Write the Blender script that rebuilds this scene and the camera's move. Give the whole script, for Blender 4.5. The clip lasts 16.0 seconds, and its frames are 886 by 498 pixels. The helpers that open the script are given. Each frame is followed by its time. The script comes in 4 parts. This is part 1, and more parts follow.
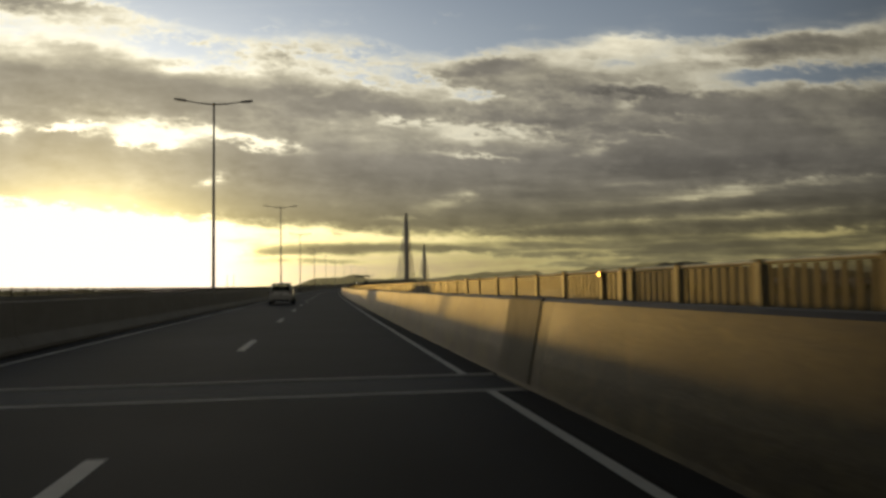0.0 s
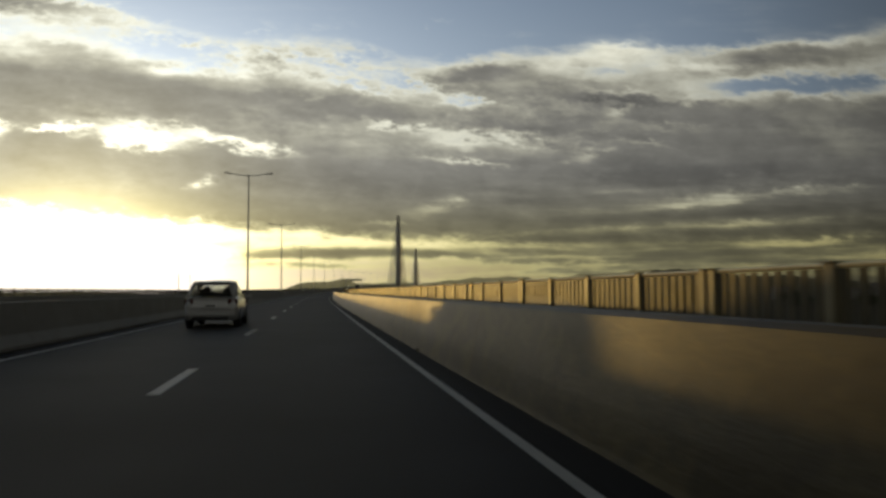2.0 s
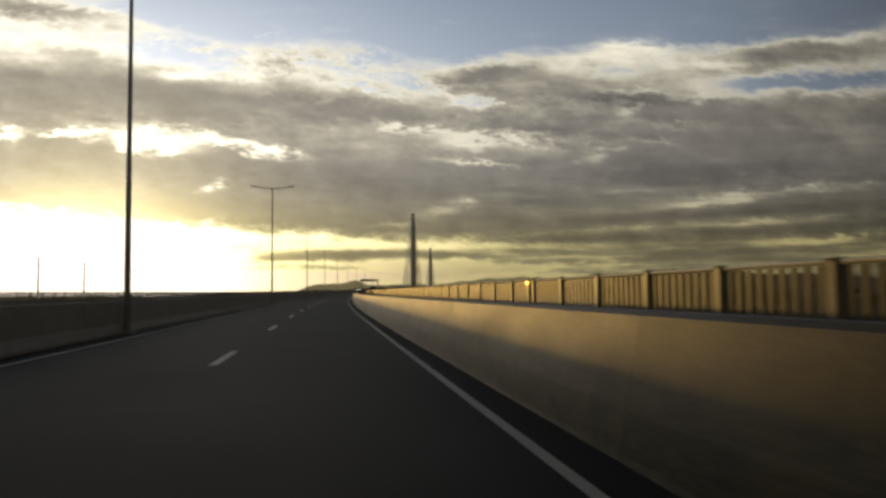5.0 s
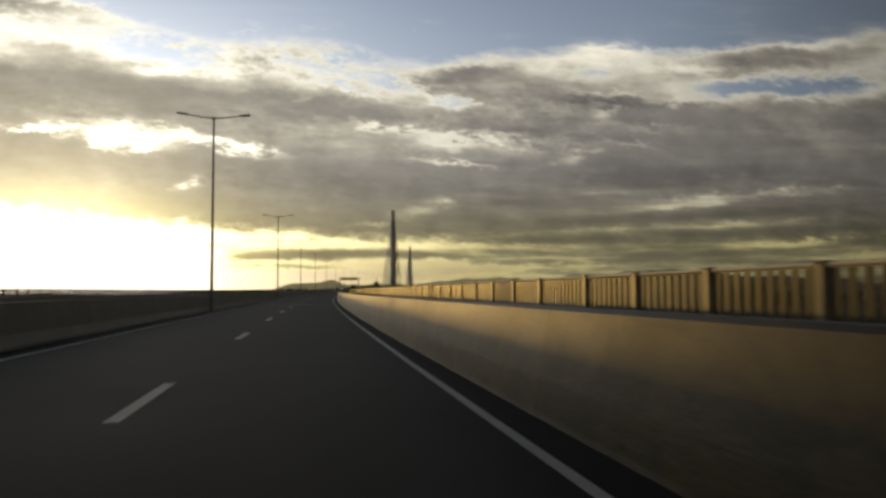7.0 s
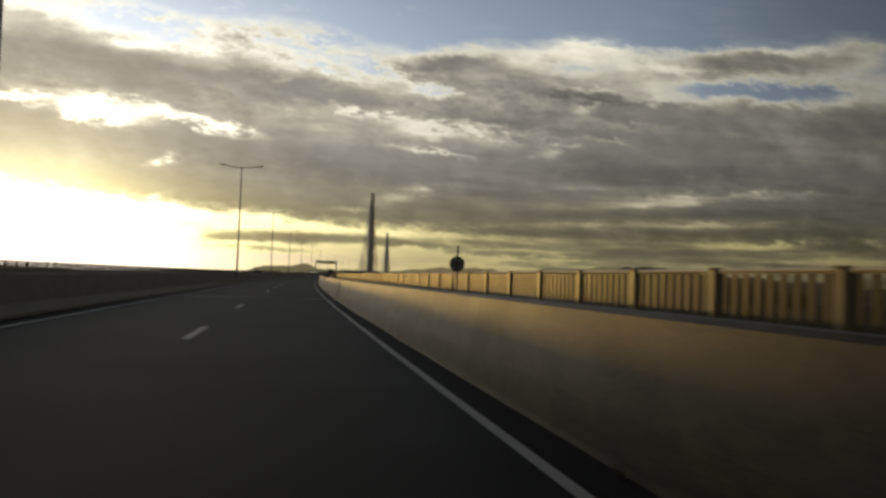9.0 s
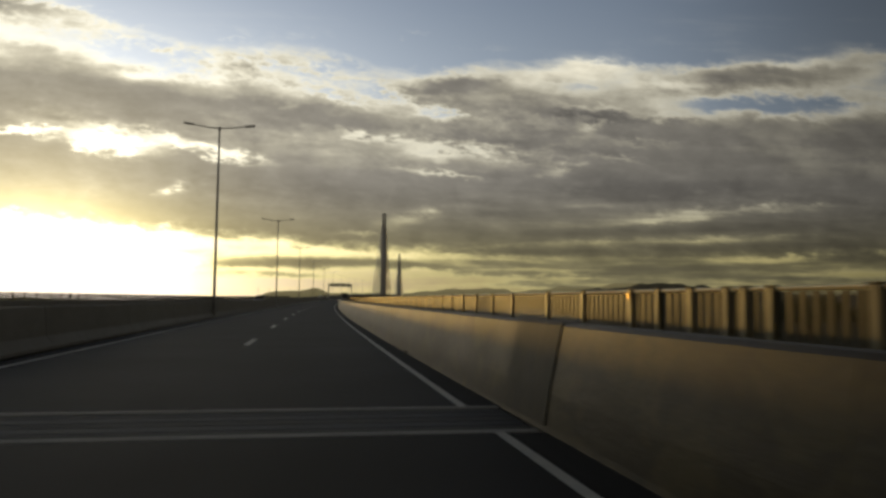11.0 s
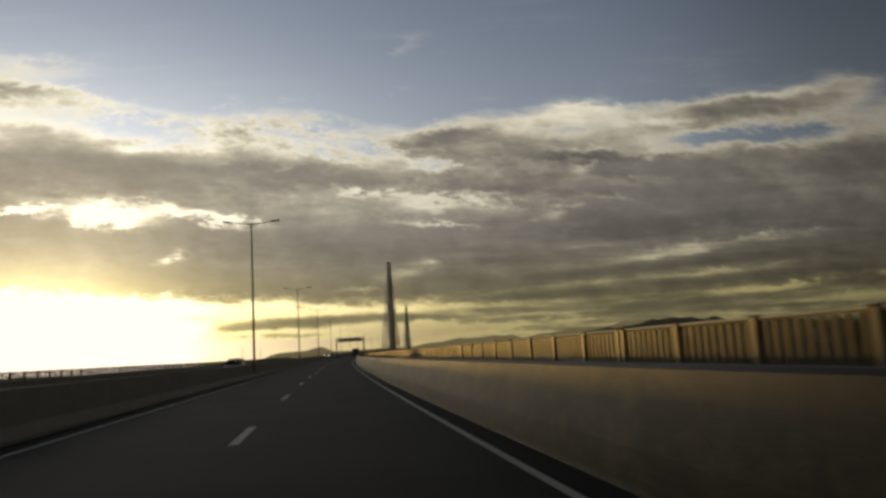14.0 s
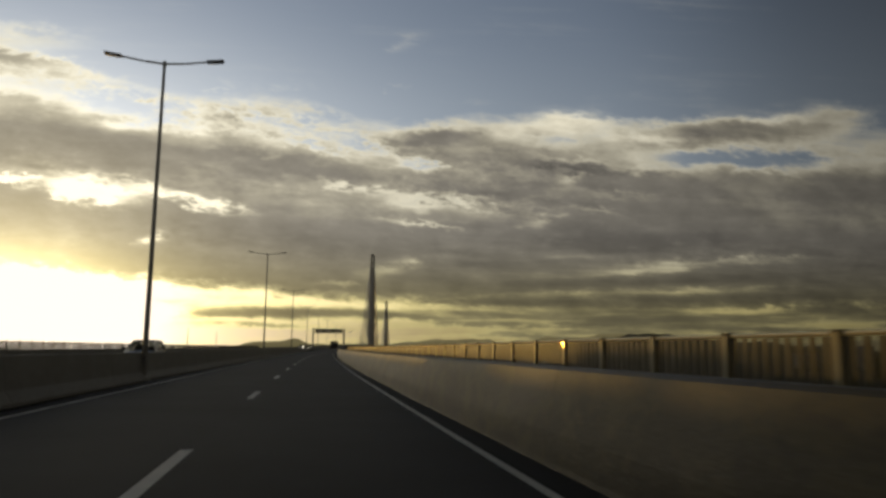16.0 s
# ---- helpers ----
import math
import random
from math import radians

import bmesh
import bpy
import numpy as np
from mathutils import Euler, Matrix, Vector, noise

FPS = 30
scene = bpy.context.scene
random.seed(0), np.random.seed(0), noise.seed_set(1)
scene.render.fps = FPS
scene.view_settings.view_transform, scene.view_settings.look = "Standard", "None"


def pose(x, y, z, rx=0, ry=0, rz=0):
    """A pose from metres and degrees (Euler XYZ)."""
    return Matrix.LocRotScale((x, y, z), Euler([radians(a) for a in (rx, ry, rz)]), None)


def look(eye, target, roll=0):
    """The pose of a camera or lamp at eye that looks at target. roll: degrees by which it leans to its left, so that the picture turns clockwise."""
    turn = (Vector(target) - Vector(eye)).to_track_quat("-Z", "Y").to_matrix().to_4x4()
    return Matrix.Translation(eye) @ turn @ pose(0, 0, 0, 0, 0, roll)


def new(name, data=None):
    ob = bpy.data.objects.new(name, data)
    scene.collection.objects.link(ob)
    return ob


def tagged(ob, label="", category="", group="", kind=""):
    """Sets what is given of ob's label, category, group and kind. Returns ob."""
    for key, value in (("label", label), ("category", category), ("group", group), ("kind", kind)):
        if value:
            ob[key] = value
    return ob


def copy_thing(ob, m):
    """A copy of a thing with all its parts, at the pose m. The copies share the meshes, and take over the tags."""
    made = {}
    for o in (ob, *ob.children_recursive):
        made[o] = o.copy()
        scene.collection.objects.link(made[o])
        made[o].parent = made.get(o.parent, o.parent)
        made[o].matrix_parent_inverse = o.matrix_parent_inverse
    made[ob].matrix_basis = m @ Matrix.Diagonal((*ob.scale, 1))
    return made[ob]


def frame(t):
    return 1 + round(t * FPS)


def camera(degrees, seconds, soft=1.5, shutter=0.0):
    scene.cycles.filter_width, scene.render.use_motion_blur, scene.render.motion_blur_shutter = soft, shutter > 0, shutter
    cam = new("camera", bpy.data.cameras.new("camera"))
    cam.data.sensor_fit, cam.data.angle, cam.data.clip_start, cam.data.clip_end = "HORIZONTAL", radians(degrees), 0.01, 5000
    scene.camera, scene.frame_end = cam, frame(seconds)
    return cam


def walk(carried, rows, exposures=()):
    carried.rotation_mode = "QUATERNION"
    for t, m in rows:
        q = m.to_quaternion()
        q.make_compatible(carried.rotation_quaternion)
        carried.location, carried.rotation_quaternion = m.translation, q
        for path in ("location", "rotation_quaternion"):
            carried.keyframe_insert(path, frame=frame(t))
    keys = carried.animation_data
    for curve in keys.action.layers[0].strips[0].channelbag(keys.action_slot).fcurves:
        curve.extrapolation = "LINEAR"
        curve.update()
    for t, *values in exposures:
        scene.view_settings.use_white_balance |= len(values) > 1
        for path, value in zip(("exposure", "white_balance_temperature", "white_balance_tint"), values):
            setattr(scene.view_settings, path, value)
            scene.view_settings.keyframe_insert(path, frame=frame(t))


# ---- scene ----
cam = camera(62.28, 16.0, soft=3.1, shutter=0.18)

# ---- the road's line: s metres along it, off metres to the right of our lane, h metres over the asphalt ----
TABLE_S = np.arange(-400.0, 2001.0, 1.0)


def heading(s):
    """Turn of the road to the right, in radians."""
    a = 0.0000973 * np.clip(s, 0, 105) + 0.000388 * np.clip(s - 105, 0, 135) + 0.000279 * np.clip(s - 240, 0, 528)
    return a


def grade(s):
    up = 2.445e-5 * np.clip(s, -60, 700)
    return up - 4.28e-5 * np.clip(s - 700, 0, 400)


_mid = TABLE_S[:-1] + 0.5
TABLE_X = np.concatenate([[0], np.cumsum(np.sin(heading(_mid)))])
TABLE_Y = np.concatenate([[0], np.cumsum(np.cos(heading(_mid)))])
TABLE_Z = np.concatenate([[0], np.cumsum(grade(_mid))])
TABLE_X -= TABLE_X[400]
TABLE_Y -= TABLE_Y[400]
TABLE_Z -= TABLE_Z[400]


def at(s, off=0.0, h=0.0):
    a = float(heading(s))
    x, y, z = (float(np.interp(s, TABLE_S, tab)) for tab in (TABLE_X, TABLE_Y, TABLE_Z))
    return Vector((x + off * math.cos(a), y - off * math.sin(a), z + h))


def placed(s, off=0.0, h=0.0, turn=0.0):
    """Pose of a thing on the road: its x to the right, its y ahead."""
    return Matrix.Translation(at(s, off, h)) @ Matrix.Rotation(radians(turn) - float(heading(s)), 4, "Z") @ Matrix.Rotation(float(np.arctan(grade(s))), 4, "X")


# ---- the drive: seconds, metres along, metres off, height of the lens, yaw, pitch, roll ----
DRIVE = [
    (0.0, 0.00, -0.20, 1.206, -9.33, 2.94, 0.77),
    (0.5, 7.50, -0.16, 1.212, -7.46, 3.49, 1.07),
    (1.0, 15.00, -0.09, 1.209, -9.49, 1.56, 1.48),
    (1.5, 22.50, -0.00, 1.215, -9.66, 4.18, 0.37),
    (2.0, 30.00, 0.06, 1.212, -10.20, 3.35, 0.22),
    (2.5, 37.50, 0.16, 1.203, -10.77, 3.74, 0.95),
    (3.0, 45.00, 0.17, 1.200, -9.59, 3.19, 1.19),
    (3.5, 52.50, 0.18, 1.197, -9.39, 3.88, 1.53),
    (4.0, 60.00, 0.14, 1.194, -9.67, 2.47, 0.90),
    (4.5, 67.50, 0.15, 1.199, -9.31, 3.43, 0.65),
    (7.0, 105.00, -0.01, 1.208, -11.16, 3.44, 0.31),
    (7.5, 112.50, 0.02, 1.211, -13.10, 3.66, -0.44),
    (8.0, 120.00, 0.00, 1.205, -13.41, 2.83, 0.09),
    (8.5, 127.50, -0.02, 1.209, -13.26, 2.40, -2.04),
    (11.0, 165.00, -0.15, 1.264, -12.44, 4.24, -0.58),
    (11.5, 172.50, -0.23, 1.252, -10.53, 4.00, 2.82),
    (12.0, 180.00, -0.31, 1.256, -8.98, 7.88, -0.93),
    (12.5, 187.50, -0.37, 1.251, -7.49, 6.75, 3.16),
    (13.0, 195.00, -0.28, 1.271, -11.63, 6.94, 2.64),
    (13.5, 202.50, -0.32, 1.256, -12.68, 7.67, 1.18),
    (14.0, 210.00, -0.32, 1.266, -11.96, 8.17, 3.35),
    (14.5, 217.50, -0.32, 1.247, -12.67, 11.20, 0.39),
    (15.0, 225.00, -0.36, 1.254, -14.14, 14.00, -1.48),
    (15.5, 232.50, -0.39, 1.262, -14.71, 11.38, -0.55),
    (16.0, 240.00, -0.40, 1.222, -13.92, 8.19, -0.60),
]
rows = []
for t, s, off, h, yaw, pitch, roll in DRIVE:
    p = at(s, off, h)
    rows.append((t, pose(p.x, p.y, p.z, 90 + pitch, roll, yaw)))
# the phone brightens and darkens a little on the way
walk(cam, rows, [(0, 0.0, 7150, 7), (0.5, -0.1, 7200, 7), (1.0, 0.08, 7150, 8), (1.5, -0.06, 6800, 8), (2.0, 0.0, 6450, 5), (3.6, 0.02, 6500, 5), (4.3, 0.1, 6850, 10), (8.5, 0.15, 6700, 9), (11.0, 0.05, 6850, 8), (12.5, -0.22, 7000, 9), (14.0, -0.1, 7100, 10), (14.6, -0.08, 6650, 7), (16.0, -0.08, 7050, 8)])

# ---- sky and sun ----
SUN_AZ, SUN_EL = -17.2, 0.67
world = bpy.data.worlds.new("evening_sky")
scene.world = world
world.use_nodes = True


class Graph:
    """Short hand for chains of shader nodes."""

    def __init__(self, tree):
        self.tree = tree
        tree.nodes.clear()

    def node(self, kind, operation=None):
        n = self.tree.nodes.new(kind)
        if operation:
            n.operation = operation
        return n

    def put(self, socket, value):
        if isinstance(value, bpy.types.NodeSocket):
            self.tree.links.new(value, socket)
        else:
            socket.default_value = value

    def math(self, op, a, b=0.0, c=0.0, clamp=False):
        n = self.node("ShaderNodeMath", op)
        n.use_clamp = clamp
        for socket, value in zip(n.inputs, (a, b, c)):
            self.put(socket, value)
        return n.outputs[0]

    def add(self, *terms):
        out = terms[0]
        for term in terms[1:]:
            out = self.math("ADD", out, term)
        return out

    def mul(self, *terms):
        out = terms[0]
        for term in terms[1:]:
            out = self.math("MULTIPLY", out, term)
        return out

    def step(self, x, a, b):
        n = self.node("ShaderNodeMapRange")
        n.interpolation_type = "SMOOTHSTEP"
        for socket, value in zip(n.inputs, (x, a, b, 0.0, 1.0)):
            self.put(socket, value)
        return n.outputs[0]

    def vec(self, x, y, z=0.0):
        n = self.node("ShaderNodeCombineXYZ")
        for socket, value in zip(n.inputs, (x, y, z)):
            self.put(socket, value)
        return n.outputs[0]

    def noise(self, vector, scale, detail=6.0, rough=0.55, warp=0.0):
        n = self.node("ShaderNodeTexNoise")
        self.put(n.inputs["Vector"], vector)
        n.inputs["Scale"].default_value, n.inputs["Detail"].default_value = scale, detail
        n.inputs["Roughness"].default_value, n.inputs["Distortion"].default_value = rough, warp
        return n.outputs["Fac"]

    def mix(self, f, a, b, blend="MIX"):
        n = self.node("ShaderNodeMix")
        n.data_type, n.blend_type, n.clamp_factor = "RGBA", blend, True
        self.put(n.inputs[0], f)
        self.put(n.inputs[6], a if isinstance(a, bpy.types.NodeSocket) else (*a, 1))
        self.put(n.inputs[7], b if isinstance(b, bpy.types.NodeSocket) else (*b, 1))
        return n.outputs[2]

    def ramp(self, f, stops, grey=False):
        n = self.node("ShaderNodeValToRGB")
        self.put(n.inputs[0], f)
        ends = n.color_ramp.elements
        while len(ends) < len(stops):
            ends.new(0.5)
        for e, (pos, col) in zip(ends, stops):
            e.position, e.color = pos, ((col, col, col, 1) if grey else (*col, 1))
        return n.outputs[0]

    def scale(self, colour, k):
        n = self.node("ShaderNodeVectorMath", "SCALE")
        self.put(n.inputs[0], colour)
        self.put(n.inputs["Scale"], k)
        return n.outputs[0]

    def plus(self, a, b):
        n = self.node("ShaderNodeVectorMath", "ADD")
        self.put(n.inputs[0], a)
        self.put(n.inputs[1], b)
        return n.outputs[0]


def build_sky():
    g = Graph(world.node_tree)
    way = g.node("ShaderNodeTexCoord").outputs["Generated"]
    sep = g.node("ShaderNodeSeparateXYZ")
    g.put(sep.inputs[0], way)
    az = g.mul(g.math("ARCTAN2", sep.outputs[0], sep.outputs[1]), 57.2958)
    el = g.mul(g.math("ARCSINE", sep.outputs[2]), 57.2958)
    # a flat cloud curtain that faces the way of the road: px across it, py up it, in degrees near its middle
    turn = radians(9.5)
    ahead = g.add(g.mul(sep.outputs[0], math.sin(turn)), g.mul(sep.outputs[1], math.cos(turn)))
    ahead = g.math("MAXIMUM", ahead, 0.12)
    across = g.add(g.mul(sep.outputs[0], math.cos(turn)), g.mul(sep.outputs[1], -math.sin(turn)))
    px = g.mul(g.math("DIVIDE", across, ahead), 57.2958)
    py = g.mul(g.math("DIVIDE", sep.outputs[2], ahead), 57.2958)

    # clouds lie in flat layers: stretched along the horizon, more so low down
    low = g.step(py, 16.0, 2.0)
    squash = g.mul(py, g.add(0.17, g.mul(low, 0.10)))
    lean = g.add(px, g.mul(py, 0.5))
    big = g.noise(g.vec(g.mul(px, 0.045), squash, 3.7), 1.0, 2.0, 0.5)
    mid = g.noise(g.vec(g.mul(lean, 0.115), g.mul(g.add(squash, g.mul(px, 0.012)), 1.7), 8.1), 1.0, 6.0, 0.56, 0.25)
    streaks = g.noise(g.vec(g.mul(g.add(px, g.mul(py, -1.5)), 0.075), g.mul(py, 1.05), 2.2), 1.0, 4.0, 0.55, 0.2)
    lumps = g.noise(g.vec(g.mul(px, 0.30), g.mul(py, 0.55), 5.3), 1.0, 5.0, 0.55, 0.3)
    fine = g.noise(g.vec(g.mul(lean, 0.42), g.mul(py, 1.15), 1.3), 1.0, 5.0, 0.6, 0.3)
    crinkle = g.noise(g.vec(g.mul(lean, 1.3), g.mul(py, 2.9), 6.4), 1.0, 4.0, 0.6, 0.4)
    calm = g.add(0.30, g.mul(g.step(py, 2.5, 8.0), 0.70))
    wa = g.add(px, g.mul(g.add(mid, -0.5), 5.0), g.mul(g.add(fine, -0.5), 6.0), g.mul(g.add(crinkle, -0.5), 2.0))
    we = g.add(py, g.mul(calm, g.add(g.mul(g.add(mid, -0.5), -1.6), g.mul(g.add(fine, -0.5), 2.0), g.mul(g.add(crinkle, -0.5), 0.9))))

    def blob(a, e, wide, high, k, slope=0.0):
        """A soft patch of thicker (k > 0) or thinner cloud."""
        dx = g.mul(g.add(wa, -a), 1.0 / wide)
        dy = g.mul(g.add(we, -e, g.mul(g.add(wa, -a), -slope)), 1.0 / high)
        q = g.add(g.mul(dx, dx), g.mul(dy, dy))
        return g.mul(g.math("EXPONENT", g.mul(q, -1.0)), k)

    # thickness of the deck by height: open low strip, thick deck, thin bright upper edge, open blue above
    lifted = g.add(we, g.mul(g.math("MINIMUM", g.add(wa, 3.0), 0.0), 0.09))
    deck = g.ramp(g.math("DIVIDE", lifted, 40.0, clamp=True), [
        (0.0, 0.12), (0.094, 0.09), (0.120, 0.74), (0.235, 0.78), (0.285, 0.56), (0.335, 0.68), (0.370, 0.60),
        (0.415, 0.36), (0.475, 0.20), (0.500, 0.0), (1.0, 0.0)], grey=True)
    east = g.step(wa, -4.0, 12.0)
    parts = [deck, g.mul(east, g.step(py, 5.5, 3.0), 0.44)]
    parts += [g.mul(g.add(streaks, -0.5), g.add(0.20, g.mul(g.step(py, 4.5, 2.5), 0.30), g.mul(east, g.step(py, 11.0, 7.0), 1.0)))]
    loud = g.add(0.35, g.mul(g.step(py, 24.0, 18.0), 0.65))
    parts += [g.mul(loud, g.add(g.mul(g.add(big, -0.5), 0.38), g.mul(g.add(mid, -0.5), 0.42), g.mul(g.add(lumps, -0.5), 0.20), g.mul(g.add(fine, -0.5), 0.15), g.mul(g.add(crinkle, -0.5), 0.08)))]
    # small ripples along the bright upper edge, and flecks in the middle of the deck
    edge = g.mul(g.step(px, -29.0, -21.0), g.step(px, 3.0, -6.0), g.step(py, 15.8, 17.4), g.step(py, 22.5, 19.5))
    flecks = g.mul(g.step(px, -6.0, 1.0), g.step(px, 22.0, 13.0), g.step(py, 9.0, 11.0), g.step(py, 17.0, 15.0))
    parts += [g.mul(g.add(crinkle, -0.5), g.add(g.mul(edge, 0.42), g.mul(flecks, 0.30))), g.mul(g.add(fine, -0.5), g.add(g.mul(edge, 0.42), g.mul(flecks, 0.16)))]
    parts += [
        blob(-22.4, 12.0, 4.2, 0.95, -0.64, -0.13),
        blob(-16.1, 11.9, 3.8, 0.54, -0.36, -0.25),
        blob(-13.4, 10.9, 2.7, 0.36, -0.25, -0.18),
        blob(-17.7, 8.6, 1.2, 0.45, -0.45, 0.27),
        blob(-34.2, 12.8, 1.6, 0.72, -0.50, -0.03),
        blob(-29.5, 12.9, 2.0, 0.36, -0.50, -0.03),
        blob(-20.1, 17.5, 2.7, 0.64, -0.25, 0.07),
        blob(2.7, 12.0, 4.2, 0.68, -0.36, -0.11),
        blob(-3.5, 13.1, 2.2, 0.36, -0.26, -0.13),
        blob(3.1, 10.2, 3.1, 0.27, -0.36, -0.08),
        blob(12.0, 10.6, 2.2, 0.45, -0.32, 0.12),
        blob(15.3, 13.9, 1.8, 0.64, -0.30, 0.32),
    ]
    parts += [
        blob(2.4, 15.1, 1.8, 0.32, -0.28, -0.13),
        blob(17.0, 11.6, 2.7, 0.27, -0.25, -0.03),
        blob(23.0, 15.0, 2.7, 0.55, -0.25, -0.03),
        blob(13.0, 19.0, 5.8, 1.30, 0.22, 0.10),
        blob(22.6, 18.4, 5.2, 1.25, 0.26, -0.02),
        blob(29.5, 18.9, 5.0, 1.15, 0.34, 0.08),
        blob(36.5, 20.0, 4.4, 1.20, 0.36, 0.12),
        blob(27.2, 16.2, 6.4, 0.80, -0.48, 0.05),
        blob(34.0, 15.9, 3.6, 0.80, -0.30, 0.07),
        blob(1.1, 19.5, 4.9, 1.01, -0.30, -0.08),
        blob(12.7, 16.0, 4.0, 0.36, -0.15, -0.11),
        blob(15.4, 15.0, 3.8, 0.32, 0.50, -0.06),
    ]
    parts += [
        blob(3.6, 17.5, 3.8, 0.85, 0.42, 0.05),
        blob(10.0, 16.3, 6.0, 0.65, 0.26, 0.0),
        blob(-12.4, 19.1, 8.5, 1.01, 0.12, -0.15),
        blob(-16.0, 20.4, 2.7, 0.92, -0.15, -0.03),
        blob(-26.0, 21.9, 4.0, 0.80, 0.26, -0.16),
        blob(-33.2, 23.0, 5.0, 1.00, 0.62, -0.10),
        blob(-31.5, 19.6, 5.0, 0.80, 0.14, -0.18),
        blob(-21.9, 19.2, 4.1, 0.64, -0.25, -0.13),
        blob(-13.7, 20.7, 1.1, 0.23, 0.15, -0.03),
        blob(-20.1, 19.8, 2.7, 0.74, -0.20, -0.13),
        blob(-9.7, 18.3, 4.0, 0.50, -0.20, -0.13),
        blob(-5.2, 18.7, 1.8, 0.37, -0.15, -0.13),
        blob(-0.8, 16.3, 3.1, 0.32, -0.25, -0.28),
    ]
    parts += [
        blob(-6.1, 16.3, 2.7, 0.32, -0.20, -0.23),
        blob(7.6, 16.3, 2.2, 0.41, -0.20, -0.03),
        blob(18.4, 12.9, 2.7, 0.36, -0.20, -0.03),
        blob(-28.2, 17.1, 7.2, 1.01, 0.12, -0.15),
        blob(-10.2, 15.2, 7.2, 0.82, 0.16, -0.13),
        blob(8.1, 13.0, 1.8, 0.36, 0.30, -0.03),
        blob(-7.2, 8.8, 8.9, 1.34, 0.12, -0.03),
        blob(23.2, 11.4, 11.1, 0.99, 0.16, -0.03),
        blob(18.2, 18.8, 1.8, 0.46, -0.08, 0.27),
        blob(12.8, 17.6, 3.1, 0.27, -0.08, -0.13),
        blob(-8.2, 3.0, 5.5, 0.35, 0.75, 0.01),
        blob(-9.9, 2.1, 4.0, 0.22, 0.35, -0.03),
    ]
    parts += [
        blob(1.6, 2.9, 4.9, 0.35, 0.30, -0.08),
        blob(-0.1, 6.7, 2.7, 0.62, -0.32, 0.17),
        blob(-3.7, 5.4, 2.2, 0.22, -0.30, -0.03),
        blob(13.1, 4.8, 4.9, 0.36, -0.36, 0.03),
        blob(24.4, 7.5, 6.7, 0.54, -0.34, 0.09),
        blob(31.1, 7.8, 4.0, 0.40, -0.26, 0.07),
        blob(20.3, 6.7, 4.0, 0.31, -0.20, 0.07),
        blob(9.9, 2.0, 7.1, 0.35, -0.30, 0.00),
        blob(24.2, 5.3, 5.3, 0.31, -0.25, 0.02),
        blob(29.5, 3.8, 4.4, 0.27, -0.25, 0.02),
        blob(7.2, 1.1, 5.3, 0.35, -0.25, -0.03),
        blob(20.9, 9.6, 13.4, 0.99, 0.20, -0.03),
    ]
    parts += [
        blob(4.9, 29.9, 2.2, 0.41, 0.15, 0.08),
        blob(-8.3, 32.2, 6.2, 0.73, 0.26, -0.03),
        blob(-1.6, 32.7, 4.8, 0.52, 0.20, 0.02),
        blob(0.8, 21.6, 1.2, 0.24, 0.12, 0.01),
        blob(1.0, 25.3, 1.4, 0.60, 0.11, 0.44),
        blob(9.5, 30.9, 1.0, 0.42, 0.10, 0.55),
        blob(-29.8, 24.8, 4.9, 1.21, 0.26, -0.09),
    ]
    thick = g.math("MINIMUM", g.math("MAXIMUM", g.add(*parts), 0.0), 1.0)

    # distance from the sun
    sx, sy = g.add(az, -SUN_AZ), g.add(el, -1.45)
    near = g.math("SQRT", g.add(g.mul(sx, sx), g.mul(sy, sy, 1.6)))
    glow = g.math("EXPONENT", g.mul(near, -1.0 / 9.0))
    wide_glow = g.math("EXPONENT", g.mul(near, -1.0 / 26.0))

    # clear air between the clouds: the physical sky, brighter towards the sun
    air = g.node("ShaderNodeTexSky")
    air.sky_type, air.sun_disc = "NISHITA", False
    air.sun_elevation, air.sun_rotation = radians(SUN_EL), radians(SUN_AZ)
    air.air_density, air.dust_density, air.ozone_density = 1.0, 1.2, 2.5
    g.put(air.inputs[0], way)
    blue = g.mix(g.step(el, 14.0, 28.0), (0.25, 0.30, 0.375), (0.16, 0.205, 0.29))
    blue = g.scale(blue, g.add(0.27, g.mul(wide_glow, 3.5)))
    amber = g.mix(wide_glow, (0.125, 0.110, 0.053), (1.35, 1.17, 0.58))
    pale = g.scale((0.62, 0.55, 0.37), g.add(0.36, g.mul(wide_glow, 1.45)))
    amber = g.scale(amber, g.add(0.44, g.mul(g.step(py, 1.8, 3.6), 1.08)))
    clear = g.mix(g.step(py, 7.0, 3.5), g.mix(g.step(py, 15.2, 12.2), blue, pale), amber)
    clear = g.plus(clear, g.scale((0.97, 0.94, 0.84), g.mul(glow, 3.0)))
    clear = g.plus(g.scale(clear, 0.92), g.scale(air.outputs[0], 0.05))

    # cloud: thin is lit through, thick is grey
    cloud_hi = g.ramp(thick, [(0.05, (0.52, 0.55, 0.57)), (0.28, (0.64, 0.615, 0.52)), (0.46, (0.41, 0.388, 0.325)), (0.66, (0.259, 0.246, 0.224)), (1.0, (0.168, 0.160, 0.150))])
    cloud_lo = g.ramp(thick, [(0.05, (0.50, 0.44, 0.18)), (0.28, (0.42, 0.37, 0.18)), (0.46, (0.235, 0.212, 0.120)), (0.66, (0.160, 0.145, 0.092)), (1.0, (0.112, 0.102, 0.070))])
    cloud = g.mix(g.step(py, 10.0, 3.5), cloud_hi, cloud_lo)
    through_light = g.mul(glow, g.step(thick, 0.62, 0.08), 4.6)
